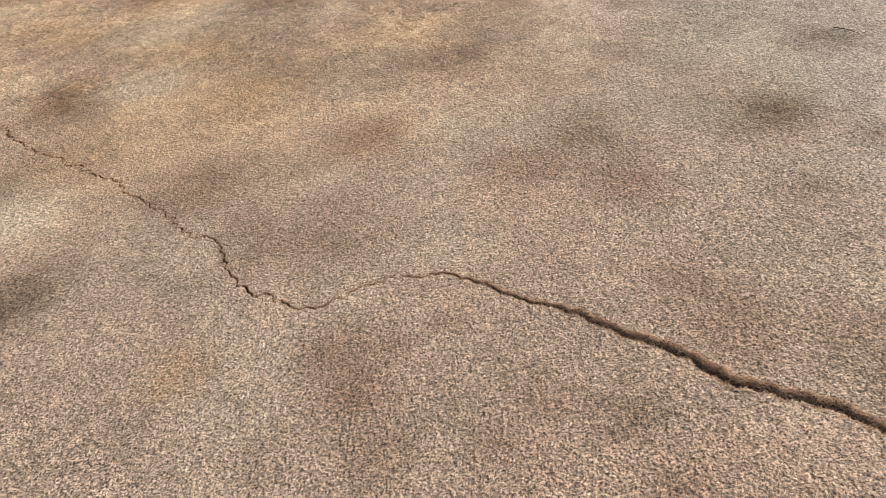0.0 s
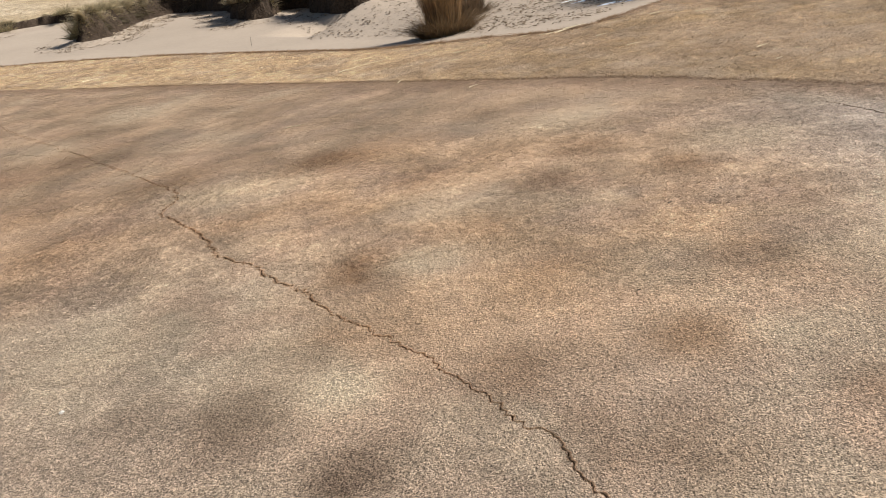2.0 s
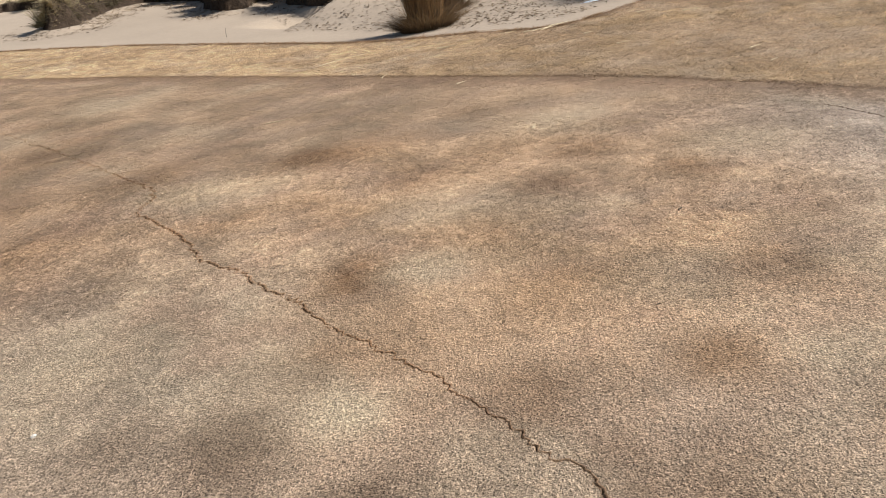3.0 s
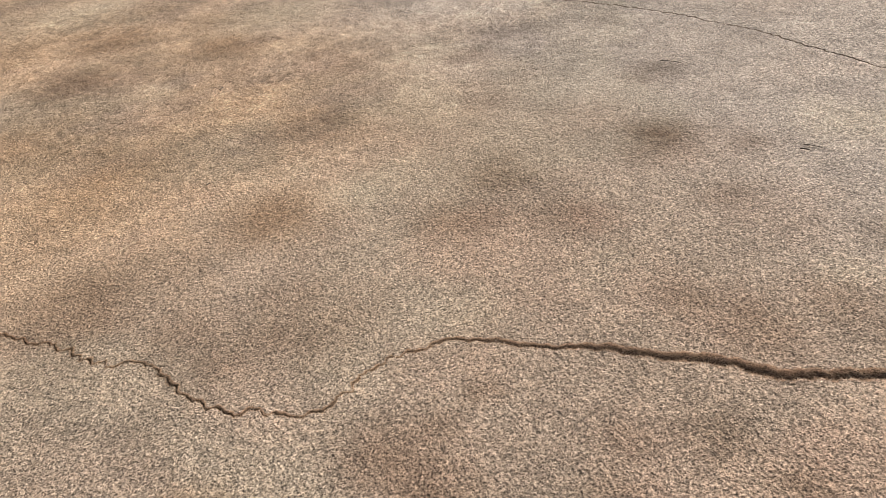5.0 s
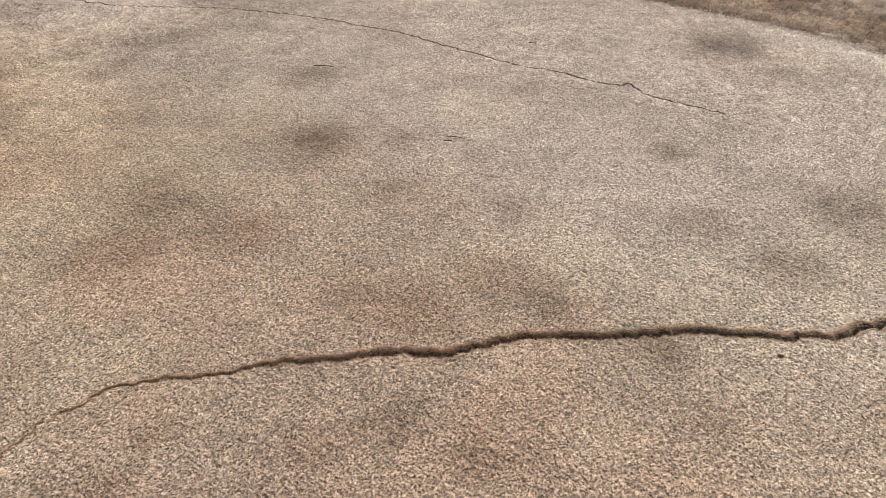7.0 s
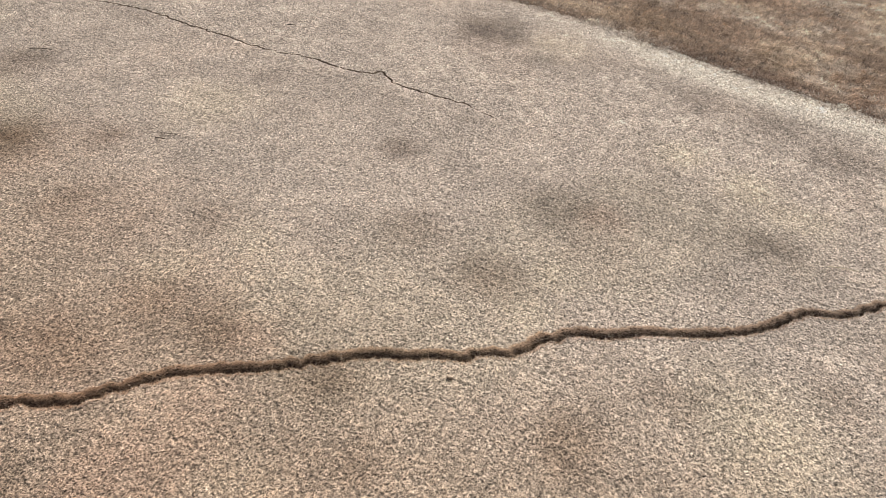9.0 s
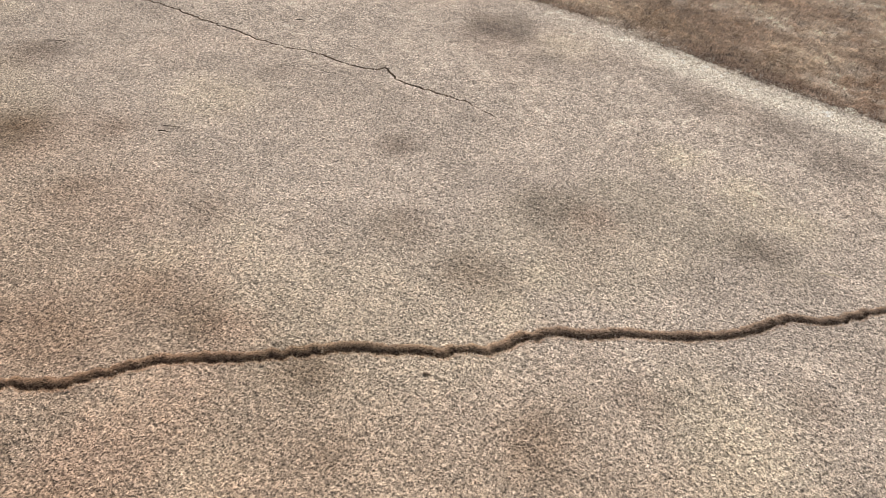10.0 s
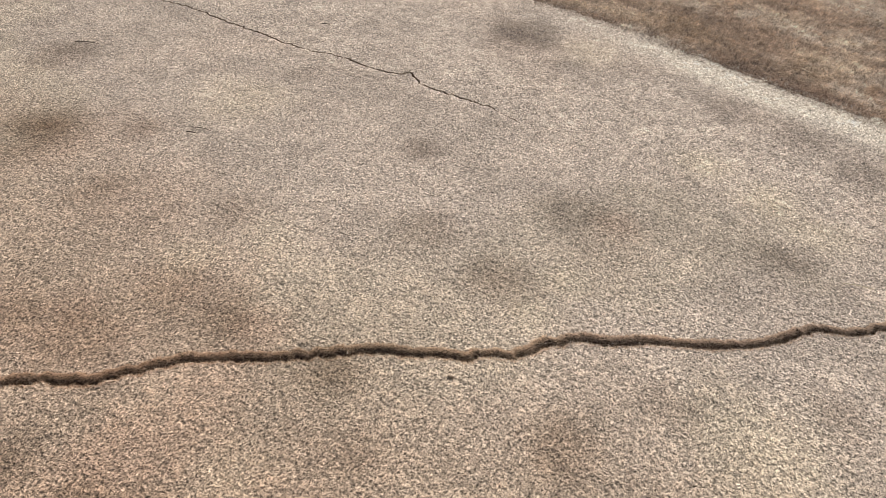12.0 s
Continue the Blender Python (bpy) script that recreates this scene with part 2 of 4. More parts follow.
DARK_MID = [(0.26, 2.91, 0.15, 0.45), (-0.46, 2.76, 0.17, 0.5), (-1.6, 2.63, 0.2, 0.75), (-2.12, 2.74, 0.15, 0.5), (-1.32, 3.21, 0.18, 0.35), (1.88, 2.44, 0.13, 0.85),
            (2.32, 2.98, 0.14, 0.65), (0.15, 2.2, 0.18, 0.5), (-0.07, 2.2, 0.11, 0.4), (0.18, 1.46, 0.1, 0.6), (0.23, 1.24, 0.09, 0.5), (-1.0, 2.23, 0.15, 0.9),
            (0.86, 2.43, 0.14, 0.5), (1.18, 2.2, 0.12, 0.4), (1.71, 1.93, 0.08, 0.4), (-0.18, 2.39, 0.1, 0.35), (2.09, 2.15, 0.055, 0.5), (1.16, 2.62, 0.14, 0.55),
            (0.46, 1.64, 0.045, 0.5), (0.3, 1.59, 0.045, 0.5), (0.14, 1.6, 0.1, 0.5), (1.89, 1.46, 0.08, 0.4), (2.88, 1.97, 0.08, 0.4), (1.7, 2.4, 0.1, 0.35)]
DARK_NEAR = [(1.21, 1.4, 0.1, 0.5), (1.48, 1.33, 0.085, 0.45), (1.48, 1.13, 0.085, 0.5), (3.98, 1.38, 0.2, 0.95), (2.63, 1.18, 0.07, 0.65), (2.6, 0.47, 0.12, 0.4),
             (2.19, 0.87, 0.1, 0.45), (2.1, 0.54, 0.1, 0.5), (1.16, 1.57, 0.08, 0.4), (1.62, 0.11, 0.09, 0.6), (1.48, 0.74, 0.075, 0.5), (0.84, 1.19, 0.07, 0.5),
             (0.88, 0.96, 0.07, 0.5), (0.66, 1.29, 0.06, 0.35), (0.93, 0.85, 0.06, 0.35), (1.3, 0.52, 0.06, 0.3), (0.51, 1.2, 0.06, 0.35), (3.79, 1.03, 0.12, 0.3),
             (2.76, -0.2, 0.08, 0.6), (3.8, 0.22, 0.12, 0.5), (3.74, -0.09, 0.12, 0.5), (3.59, -0.41, 0.12, 0.5), (2.12, -0.47, 0.07, 0.4), (1.9, -0.05, 0.07, 0.3)]
PALE = [(-1.19, 2.79, 0.16, 0.85), (-0.94, 4.07, 0.19, 0.65), (-3.11, 6.25, 0.39, 0.5), (0.18, 7.11, 0.3, 0.4), (-6.14, 10.86, 0.52, 0.5), (-2.79, 3.59, 0.29, 0.35), (1.3, 5.69, 0.34, 0.4),
        (-6.62, 9.2, 0.34, 0.4), (-2.44, 6.3, 0.26, 0.4), (-0.99, 5.12, 0.29, 0.3), (0.64, 2.91, 0.13, 0.4), (0.6, 1.96, 0.09, 0.3), (2.5, 2.03, 0.16, 0.4), (1.86, 1.28, 0.09, 0.35),
        (1.63, 1.4, 0.07, 0.35), (1.11, 0.72, 0.09, 0.35), (3.23, 0.2, 0.09, 0.55), (3.09, -0.1, 0.1, 0.55), (2.98, -0.28, 0.1, 0.45), (2.0, 0.38, 0.07, 0.45), (2.21, 0.36, 0.06, 0.35),
        (1.87, -0.34, 0.15, 0.5), (4.01, 1.02, 0.13, 0.4)]
# rust-coloured patches, and ochre ones
RED = [(1.13, 1.67, 0.1, 0.6), (1.12, 1.47, 0.09, 0.6), (1.16, 3.05, 0.14, 0.4), (0.2, 1.52, 0.13, 0.6), (1.21, 2.12, 0.1, 0.9), (0.81, 1.94, 0.16, 0.6), (0.64, 1.24, 0.12, 0.6), (0.99, 0.99, 0.09, 0.7),
       (0.39, 1.84, 0.09, 0.5), (1.5, 1.01, 0.08, 0.9), (1.33, 0.98, 0.09, 0.6), (1.07, 0.64, 0.08, 0.8), (1.78, 2.76, 0.17, 0.45), (1.25, 1.48, 0.09, 0.6), (2.61, 0.33, 0.07, 0.6), (1.55, 1.3, 0.16, 0.5),
       (1.76, 1.75, 0.2, 0.45), (1.24, 1.32, 0.14, 0.5), (1.95, 2.2, 0.2, 0.35)]
OCHRE = [(-1.62, 6.99, 0.36, 0.9), (-1.57, 5.16, 0.26, 0.6), (-0.47, 6.22, 0.38, 0.5), (-0.26, 3.65, 0.29, 0.6), (-0.7, 4.55, 0.36, 0.6), (1.58, 7.01, 0.2, 0.5), (-0.33, 1.67, 0.09, 0.8), (0.32, 2.89, 0.17, 0.6),
         (-0.45, 4.1, 0.32, 0.5)]


def blotches(spots, x, y, seed):
    """How far each place lies within the blotches, whose rims are frayed in step with their size."""
    jx, jy = fbm(x, y, 0.22, seed) - 0.5 + 0.5 * (fbm(x, y, 0.05, seed + 9) - 0.5), fbm(x, y, 0.22, seed + 5) - 0.5 + 0.5 * (fbm(x, y, 0.05, seed + 7) - 0.5)
    out = np.zeros(np.shape(x))
    for a, b, r, s in spots:
        near = (np.abs(x - a) < 2.4 * r) & (np.abs(y - b) < 2.4 * r)
        d2 = (x[near] - a + 0.85 * r * jx[near]) ** 2 + (y[near] - b + 0.85 * r * jy[near]) ** 2
        out[near] = np.maximum(out[near], s * np.exp(-(d2 / (1.25 * r) ** 2) ** 1.35))
    return out


def mixed(a, b, u):
    return a + (np.asarray(b) - a) * u[:, None]


def turf_tint(x, y):
    x, y = np.asarray(x, float), np.asarray(y, float)
    c = np.tile((0.352, 0.264, 0.185), (len(x), 1))
    ochre = smooth(2.2, 3.6, y + 0.35 * (x < 0)) * (1 - smooth(0.6, 2.4, x)) * (0.45 + 0.9 * fbm(x, y, 1.1, 21))
    c = mixed(c, (0.376, 0.258, 0.16), np.clip(ochre, 0, 1) * (1 - 0.5 * smooth(6, 9, y)))
    c = mixed(c, (0.37, 0.303, 0.24), smooth(1.0, 2.4, x + 0.4 * (fbm(x, y, 1.0, 31) - 0.5)) * 0.9)
    c = mixed(c, (0.27, 0.185, 0.12), smooth(5.5, 9, y) * smooth(0.35, 0.55, fbm(x, y, 1.1, 36)) * 0.9 * (1 - 0.7 * smooth(-1.5, 0.5, x)))
    c = mixed(c, (0.315, 0.265, 0.195), 0.6 * (1 - smooth(-2.3, -0.9, x)) * (1 - smooth(3.6, 5.5, y)))
    c = mixed(c, (0.376, 0.264, 0.166), 0.6 * smooth(5.5, 8.5, y))
    c = mixed(c, (0.308, 0.226, 0.16), 0.6 * (1 - smooth(0.8, 1.8, x)) * (1 - smooth(2.3, 3.3, y)))
    c = mixed(c, (0.34, 0.28, 0.195), smooth(0.55, 0.75, fbm(x, y, 0.8, 41)) * 0.35)
    c = mixed(c, (0.38, 0.257, 0.174), smooth(0.55, 0.75, fbm(x, y, 0.6, 51)) * 0.4 * (1 - 0.75 * smooth(1.0, 2.4, x)))
    c = c * np.array((1.0, 1.0, 1.0)) * (1 + (0.06 + 0.13 * smooth(2.6, 4.5, y)) * (2 * smooth(0.3, 0.7, fbm(x, y, 0.45, 61)) - 1))[:, None] * (0.86 + 0.28 * fbm(x, y, 0.15, 71))[:, None] * (0.9 + 0.2 * vnoise(x, y, 0.05, 73))[:, None]
    c = mixed(c, (0.25, 0.185, 0.145), smooth(0.52, 0.68, fbm(x * 0.8, y * 1.25, 0.5, 67)) * 0.25 * smooth(2.8, 4.2, y))
    d = np.clip(blotches(DARK_FAR + DARK_MID + DARK_NEAR, x, y, 81) * (0.7 + 0.6 * fbm(x, y, 0.07, 83)), 0, 1)
    c = c * (1.01 - 0.13 * smooth(5.5, 8, y) * (1 - 0.6 * smooth(-1.5, 0.5, x)))[:, None]
    c = mixed(c, np.array((0.342, 0.232, 0.161)), 0.65 * blotches(RED, x, y, 87))
    c = mixed(c, np.array((0.375, 0.235, 0.125)), 0.6 * blotches(OCHRE, x, y, 89))
    east = np.maximum(smooth(1.4, 3.0, x), (1 - smooth(-0.9, -0.4, x)) * (1 - smooth(2.9, 3.6, y)))[:, None]   # greyer in the east and the south-west
    c = c * (1 - d[:, None] * (np.array((0.5, 0.58, 0.65)) * (1 - east) + np.array((0.57, 0.6, 0.62)) * east))
    c = mixed(c, (0.49, 0.4, 0.275), blotches(PALE, x, y, 91) * 0.85)
    edge = far_from(GREEN_SOFT, x, y)
    c = mixed(c, (0.2, 0.128, 0.08), (1 - smooth(0.1, 0.65, edge)) * smooth(4, 6, y) * (0.5 + 0.6 * fbm(x, y, 0.5, 97)))
    worn = np.exp(-(((edge - 0.13) / 0.13) ** 2)) * (x > 2) * (1 - smooth(0.1, 1.7, y)) * (0.5 + 0.7 * fbm(x, y, 0.3, 95))
    return mixed(c, (0.54, 0.465, 0.365), np.clip(worn * 1.3, 0, 1) * 0.85)


def fringe_tint(x, y):
    c = np.tile((0.41, 0.29, 0.182), (len(x), 1))
    c = mixed(c, (0.235, 0.158, 0.103), 1 - smooth(4.5, 7.0, y))
    c = mixed(c, (0.41, 0.285, 0.16), smooth(0.4, 0.65, fbm(x, y, 1.1, 101)) * smooth(5, 9, y))
    c = mixed(c, (0.55, 0.388, 0.228), (1 - smooth(-2.5, 1.0, x)) * 0.85)
    c = mixed(c, (0.265, 0.178, 0.105), smooth(0.48, 0.68, fbm(x, y, 0.9, 111)) * 0.5)
    c = mixed(c, (0.465, 0.35, 0.24), smooth(0.5, 0.72, fbm(x, y, 0.35, 121)) * 0.65)
    c = mixed(c, (0.2, 0.125, 0.075), (1 - smooth(0.12, 0.4, far_from(FRONT_LINE, x, y))) * 0.85)
    by = 1 - smooth(4.0, 6.0, y)
    c = mixed(c, (0.25, 0.13, 0.075), by * smooth(0.5, 0.7, fbm(x, y, 0.7, 133)) * 0.2)
    # The rim's shadow line beside the green, painted into the fringe.
    c = mixed(c, (0.15, 0.095, 0.062), by * (1 - smooth(0.05, 0.22, far_from(GREEN_SOFT, x, y))) * 0.7)
    c = mixed(c, (0.47, 0.375, 0.28), by * smooth(0.45, 0.72, fbm(x * 1.6, y * 0.7, 0.45, 135)) * smooth(0.35, 0.7, vnoise(x, y, 0.045, 137)) * 0.8)
    return c * (0.82 + 0.36 * fbm(x, y, 0.2, 131))[:, None]


def sand_tint(x, y):
    c = np.tile((0.33, 0.266, 0.2), (len(x), 1))
    return c * (0.9 + 0.2 * fbm(x, y, 2.5, 141))[:, None]


def field_tint(x, y):
    c = mixed(np.tile((0.44, 0.35, 0.235), (len(x), 1)), (0.38, 0.29, 0.175), smooth(0.4, 0.65, fbm(x, y, 2.4, 151)))
    c = c * (0.8 + 0.4 * fbm(x, y, 0.7, 161))[:, None]
    # bare soil and roots on the eroded bank, tinted darker for the overhang's shade
    return mixed(c, (0.05, 0.035, 0.024), (1 - smooth(0.14, 0.28, far_from(LIP_LINE, x, y) * np.where((x > -16.6) & (x < -14), 0.45, 1.0))) * (((x < -4.9) & (x > -25)) | (x > 3)))


# ---- mesh helpers ----
def raw_mesh(name, verts, faces_flat, sides, tint=None):
    """A mesh from arrays: corner indices in one row, and the number of sides of each face (one number for all)."""
    me = bpy.data.meshes.new(name)
    verts, faces_flat = np.asarray(verts, np.float32), np.asarray(faces_flat, np.int32).ravel()
    n = len(faces_flat) // sides
    me.vertices.add(len(verts))
    me.vertices.foreach_set("co", verts.ravel())
    me.loops.add(len(faces_flat))
    me.loops.foreach_set("vertex_index", faces_flat)
    me.polygons.add(n)
    me.polygons.foreach_set("loop_start", np.arange(0, n * sides, sides, dtype=np.int32))
    me.update(calc_edges=True)
    if tint is not None:
        a = me.attributes.new("tint", "FLOAT_COLOR", "POINT")
        a.data.foreach_set("color", np.c_[tint, np.ones(len(tint))].astype(np.float32).ravel())
    return me


def part(name, mesh, mat, parent=None, label=""):
    """One mesh object under a thing, from a bmesh or a mesh."""
    if isinstance(mesh, bmesh.types.BMesh):
        me = bpy.data.meshes.new(name)
        mesh.to_mesh(me)
        mesh.free()
        mesh = me
    mesh.materials.append(mat)
    ob = new(name, mesh)
    ob.parent = parent
    return tagged(ob, label)


RNG = np.random.default_rng(7)


def blades(name, root, lean, upright, length, width, tint, segs=1, slope=None):
    """Grass blades: root (n, 3), lean angle in plan, steepness 0 flat to 1 upright, tapered and, with more segments, drooping."""
    n = len(root)
    out = np.stack([np.cos(lean), np.sin(lean), np.zeros(n)], 1)
    side = np.stack([-np.sin(lean), np.cos(lean), np.zeros(n)], 1)
    twist = RNG.uniform(-0.6, 0.6, n)[:, None]
    side = side * np.cos(twist) + np.array((0, 0, 1.0)) * np.sin(twist)
    rise, run = upright[:, None] * np.array((0, 0, 1.0)), np.sqrt(1 - upright**2)[:, None] * out
    if slope is not None:
        flat = np.stack([-np.sin(lean), np.cos(lean), np.zeros(n)], 1)
        side = flat + np.array((0, 0, 1.0)) * ((slope * flat[:, :2]).sum(1) + RNG.uniform(-0.25, 0.25, n))[:, None]
        side /= np.linalg.norm(side, axis=1)[:, None]
        rise = np.array((0, 0, 1.0)) * ((slope * out[:, :2]).sum(1) + upright)[:, None]
        run = out / np.sqrt(1 + rise[:, 2:] ** 2)
        rise = rise / np.sqrt(1 + rise[:, 2:] ** 2)
    if segs == 1:
        v = np.stack([root - side * width[:, None] / 2, root + side * width[:, None] / 2, root + (rise + run) * length[:, None]], 1).reshape(-1, 3)
        return raw_mesh(name, v, np.arange(3 * n), 3, np.repeat(tint, 3, 0))
    rows, cols = [], []
    for k in range(segs + 1):
        u = k / segs
        mid = root + length[:, None] * (rise * (u - 0.32 * u * u * (1 - upright[:, None] * 0.6)) + run * (0.55 * u + 0.75 * u * u))
        w = (width * (1 - u * 0.88))[:, None] / 2
        rows += [mid - side * w, mid + side * w]
    v = np.stack(rows, 1)
    m = 2 * (segs + 1)
    quad = np.concatenate([[2 * k, 2 * k + 1, 2 * k + 3, 2 * k + 2] for k in range(segs)])
    f = (np.arange(n)[:, None] * m + quad[None]).ravel()
    return raw_mesh(name, v.reshape(-1, 3), f, 4, np.repeat(tint, m, 0))


# ---- the cracks: jagged lips, sheer near wall, worn far wall ----
def lips(points, step, width, rough):
    """Near and far lip of a crack in plan; width is a function of place along it (x, y)."""
    p = spline(points, step)
    tang = np.gradient(p, axis=0)
    k = max(3, int(0.035 / step)) | 1
    pad = np.pad(tang, ((k // 2, k // 2), (0, 0)), "edge")
    tang = np.stack([np.convolve(pad[:, i], np.ones(k) / k, "valid") for i in (0, 1)], 1)
    tang /= np.hypot(*tang.T)[:, None]
    norm = np.stack([-tang[:, 1], tang[:, 0]], 1)
    s = np.arange(len(p)) * step
    w = width(p[:, 0], p[:, 1])
    jag = lambda seed: (fbm(s, 0 * s, 0.06, seed) - 0.5) * (2.0 - 1.0 * smooth(0.3, 0.7, p[:, 0])) + (vnoise(s, 0 * s, 0.026, seed + 3) - 0.5) * 2.1 + (vnoise(s, 0 * s, 0.011, seed + 4) - 0.5) * 1.0
    off = rough * (1 + 0.7 * smooth(2.0, 4.0, p[:, 1]) + 0.8 * smooth(5.5, 7.0, p[:, 1])) * (1 - 0.4 * smooth(0.2, 0.6, p[:, 0])) * jag(3)
    return p + norm * off[:, None], p + norm * (off + np.maximum(w * (1 + 0.5 * (fbm(s, 0 * s, 0.09, 23) - 0.5)) + 0.35 * rough * jag(13), 0.3 * w))[:, None], w


def main_width(x, y):
    near = 0.011 + 0.024 * smooth(0.35, 1.2, x) - 0.009 * smooth(2.3, 2.8, x)
    return np.where(x < 0.3, 0.0115 + 0.010 * smooth(2.8, 4.5, y) - 0.008 * smooth(6.3, 7.6, y) - 0.006 * smooth(8.5, 10, y), near)


def hair_width(x, y):
    return 0.012 * (1 - 0.55 * smooth(1.3, 0.95, y)) + 0.002 * smooth(3, 6, y)


CRACKS = [lips(CRACK_FAR + CRACK_NEAR, 0.005, main_width, 0.010), lips(HAIRLINE, 0.006, hair_width, 0.010)]


def crack_mask(cell=0.002, x0=-4.5, y0=-2.0, nx=4400, ny=4600):
    grid = np.zeros((nx, ny), bool)
    for near, far, w in CRACKS:
        a = np.concatenate([near[:-1] + (near[1:] - near[:-1]) * u for u in (0, 0.33, 0.67)])
        b = np.concatenate([far[:-1] + (far[1:] - far[:-1]) * u for u in (0, 0.33, 0.67)])
        for u in np.linspace(0, 1, 24):
            q = ((a + (b - a) * u - (x0, y0)) / cell).astype(int)
            ok = (q[:, 0] >= 0) & (q[:, 0] < nx) & (q[:, 1] >= 0) & (q[:, 1] < ny)
            grid[q[ok, 0], q[ok, 1]] = True

    def hit(x, y):
        i, j = ((x - x0) / cell).astype(int), ((y - y0) / cell).astype(int)
        ok = (i >= 0) & (i < nx) & (j >= 0) & (j < ny)
        res = np.zeros(len(x), bool)
        res[ok] = grid[i[ok], j[ok]]
        return res
    return hit


in_crack = crack_mask()


# ---- the ground: one sheet, cut along the cracks, the green's edge and the bunker ----
def ground_sheet():
    from mathutils.geometry import delaunay_2d_cdt
    pts, faces = [], []

    def loop(line):
        start = len(pts)
        pts.extend((float(a), float(b)) for a, b in line)
        faces.append(list(range(start, len(pts))))
    loop(GREEN_LINE)
    loop(BUNKER)
    for near, far, w in CRACKS:
        loop(np.concatenate([near, far[::-1]]))

    def grid(x0, x1, y0, y1, step, hole=None, keep=None):
        gx, gy = np.meshgrid(np.arange(x0, x1 + step / 2, step), np.arange(y0, y1 + step / 2, step))
        gx, gy = gx.ravel() + RNG.uniform(-0.2, 0.2, gx.size) * step, gy.ravel() + RNG.uniform(-0.2, 0.2, gy.size) * step
        ok = np.ones(len(gx), bool)
        if hole:
            ok &= ~((gx > hole[0]) & (gx < hole[1]) & (gy > hole[2]) & (gy < hole[3]))
        if keep is not None:
            ok &= keep(gx, gy)
        gx, gy = gx[ok], gy[ok]
        for dx, dy in ((0.02, 0), (-0.02, 0), (0, 0.02), (0, -0.02), (0, 0)):
            ok = ~in_crack(gx + dx, gy + dy)
            gx, gy = gx[ok], gy[ok]
        pts.extend(zip(gx.tolist(), gy.tolist()))
    near = (-3.2, 5.2, -1.8, 6.6)
    mid = (-24, 10, -10, 37)
    far = (-70, 70, -50, 110)
    grid(*near, 0.04)
    grid(*mid, 0.24, hole=near)
    grid(*far, 2.2, hole=mid)
    grid(-900, 900, -900, 900, 45, hole=far)
    grid(-8.2, -2.4, 18.5, 26, 0.1)
    grid(-26, 6.5, 16, 38, 0.09, keep=lambda x, y: far_from(LIP_LINE, x, y) < 0.6)
    v, e, f, _, _, of = delaunay_2d_cdt([Vector(p) for p in pts], [], faces, 0, 1e-5)
    v = np.array([tuple(p) for p in v])
    tri = np.array(f)
    region = np.array([3 if (2 in o or 3 in o) else 0 if 0 in o else 1 if 1 in o else 2 for o in of])
    return v, tri, region


xy, tri, region = ground_sheet()
xyz = np.c_[xy, height(xy[:, 0], xy[:, 1])]
centre = xy[tri].mean(1)
collar = (region == 2) & (centre[:, 1] < 26) & (centre[:, 0] > -40) & (centre[:, 0] < 16) & (centre[:, 1] > -14)
fd, ld = far_from(FRONT_LINE, centre[:, 0], centre[:, 1]), far_from(LIP_LINE, centre[:, 0], centre[:, 1])
collar &= (fd < ld) | (centre[:, 1] < 15)


def ground_piece(name, pick, tint, mat, label):
    used, idx = np.unique(tri[pick].ravel(), return_inverse=True)
    p = xyz[used]
    me = raw_mesh(name, p, idx, 3, tint(p[:, 0], p[:, 1]))
    me.polygons.foreach_set("use_smooth", np.ones(len(me.polygons), bool))
    me.materials.append(mat)
    return tagged(new(name, me), label, "ground", kind="structure")


ground_piece("ground_green", region == 0, lambda x, y: turf_tint(x, y) * 0.98, M_TURF, "closely mown dormant tan putting green with dark blotches")
ground_piece("ground_fringe", collar, lambda x, y: fringe_tint(x, y) * 0.8, M_FRINGE, "brown dry fringe grass round the green")
ground_piece("ground_bunker", region == 1, sand_tint, M_SAND, "pale grey bunker sand, smooth at front, littered behind")
ground_piece("ground_field", (region == 2) & ~collar, field_tint, M_FIELD, "dry straw-coloured rough grass beyond the bunker")


def crack_body(name, near, far, w, deep, label):
    """The walls and floor of a crack, from lip to lip."""
    n = len(near)
    across = far - near
    z0 = height(near[:, 0], near[:, 1])
    s = np.arange(n) * 0.02
    wob = fbm(s, 0 * s, 0.05, 77)
    rings = []
    depth = np.maximum(w, 0.010) * deep
    for u, d in ((0.0, 0.0), (0.02, 0.3), (0.05, 0.85), (0.16, 1.0), (0.34, 0.97), (0.42, 0.6), (0.48, 0.36), (0.55, 0.22), (0.66, 0.12), (0.82, 0.04), (1.0, 0.0)):
        q = near + across * u
        rings.append(np.c_[q, z0 - depth * d * (0.8 + 0.4 * wob)])
    v = np.stack(rings, 1)
    m = v.shape[1]
    k = np.arange(n - 1)[:, None] * m + np.arange(m - 1)[None]
    f = np.stack([k, k + 1, k + 1 + m, k + m], -1).ravel()
    me = raw_mesh(name, v.reshape(-1, 3), f, 4)
    me.materials.append(M_SOIL)
    return tagged(new(name, me), label, "crack", kind="structure")


crack_body("ground_crack", *CRACKS[0], 2.2, "jagged dark drying crack running through the turf")
crack_body("ground_crack", *CRACKS[1], 3.2, "thin hairline crack in the pale turf")


# ---- grass ----
def scatter(x0, x1, y0, y1, per_m2, keep):
    n = int((x1 - x0) * (y1 - y0) * per_m2)
    x, y = RNG.uniform(x0, x1, n), RNG.uniform(y0, y1, n)
    ok = keep(x, y)
    return x[ok], y[ok]


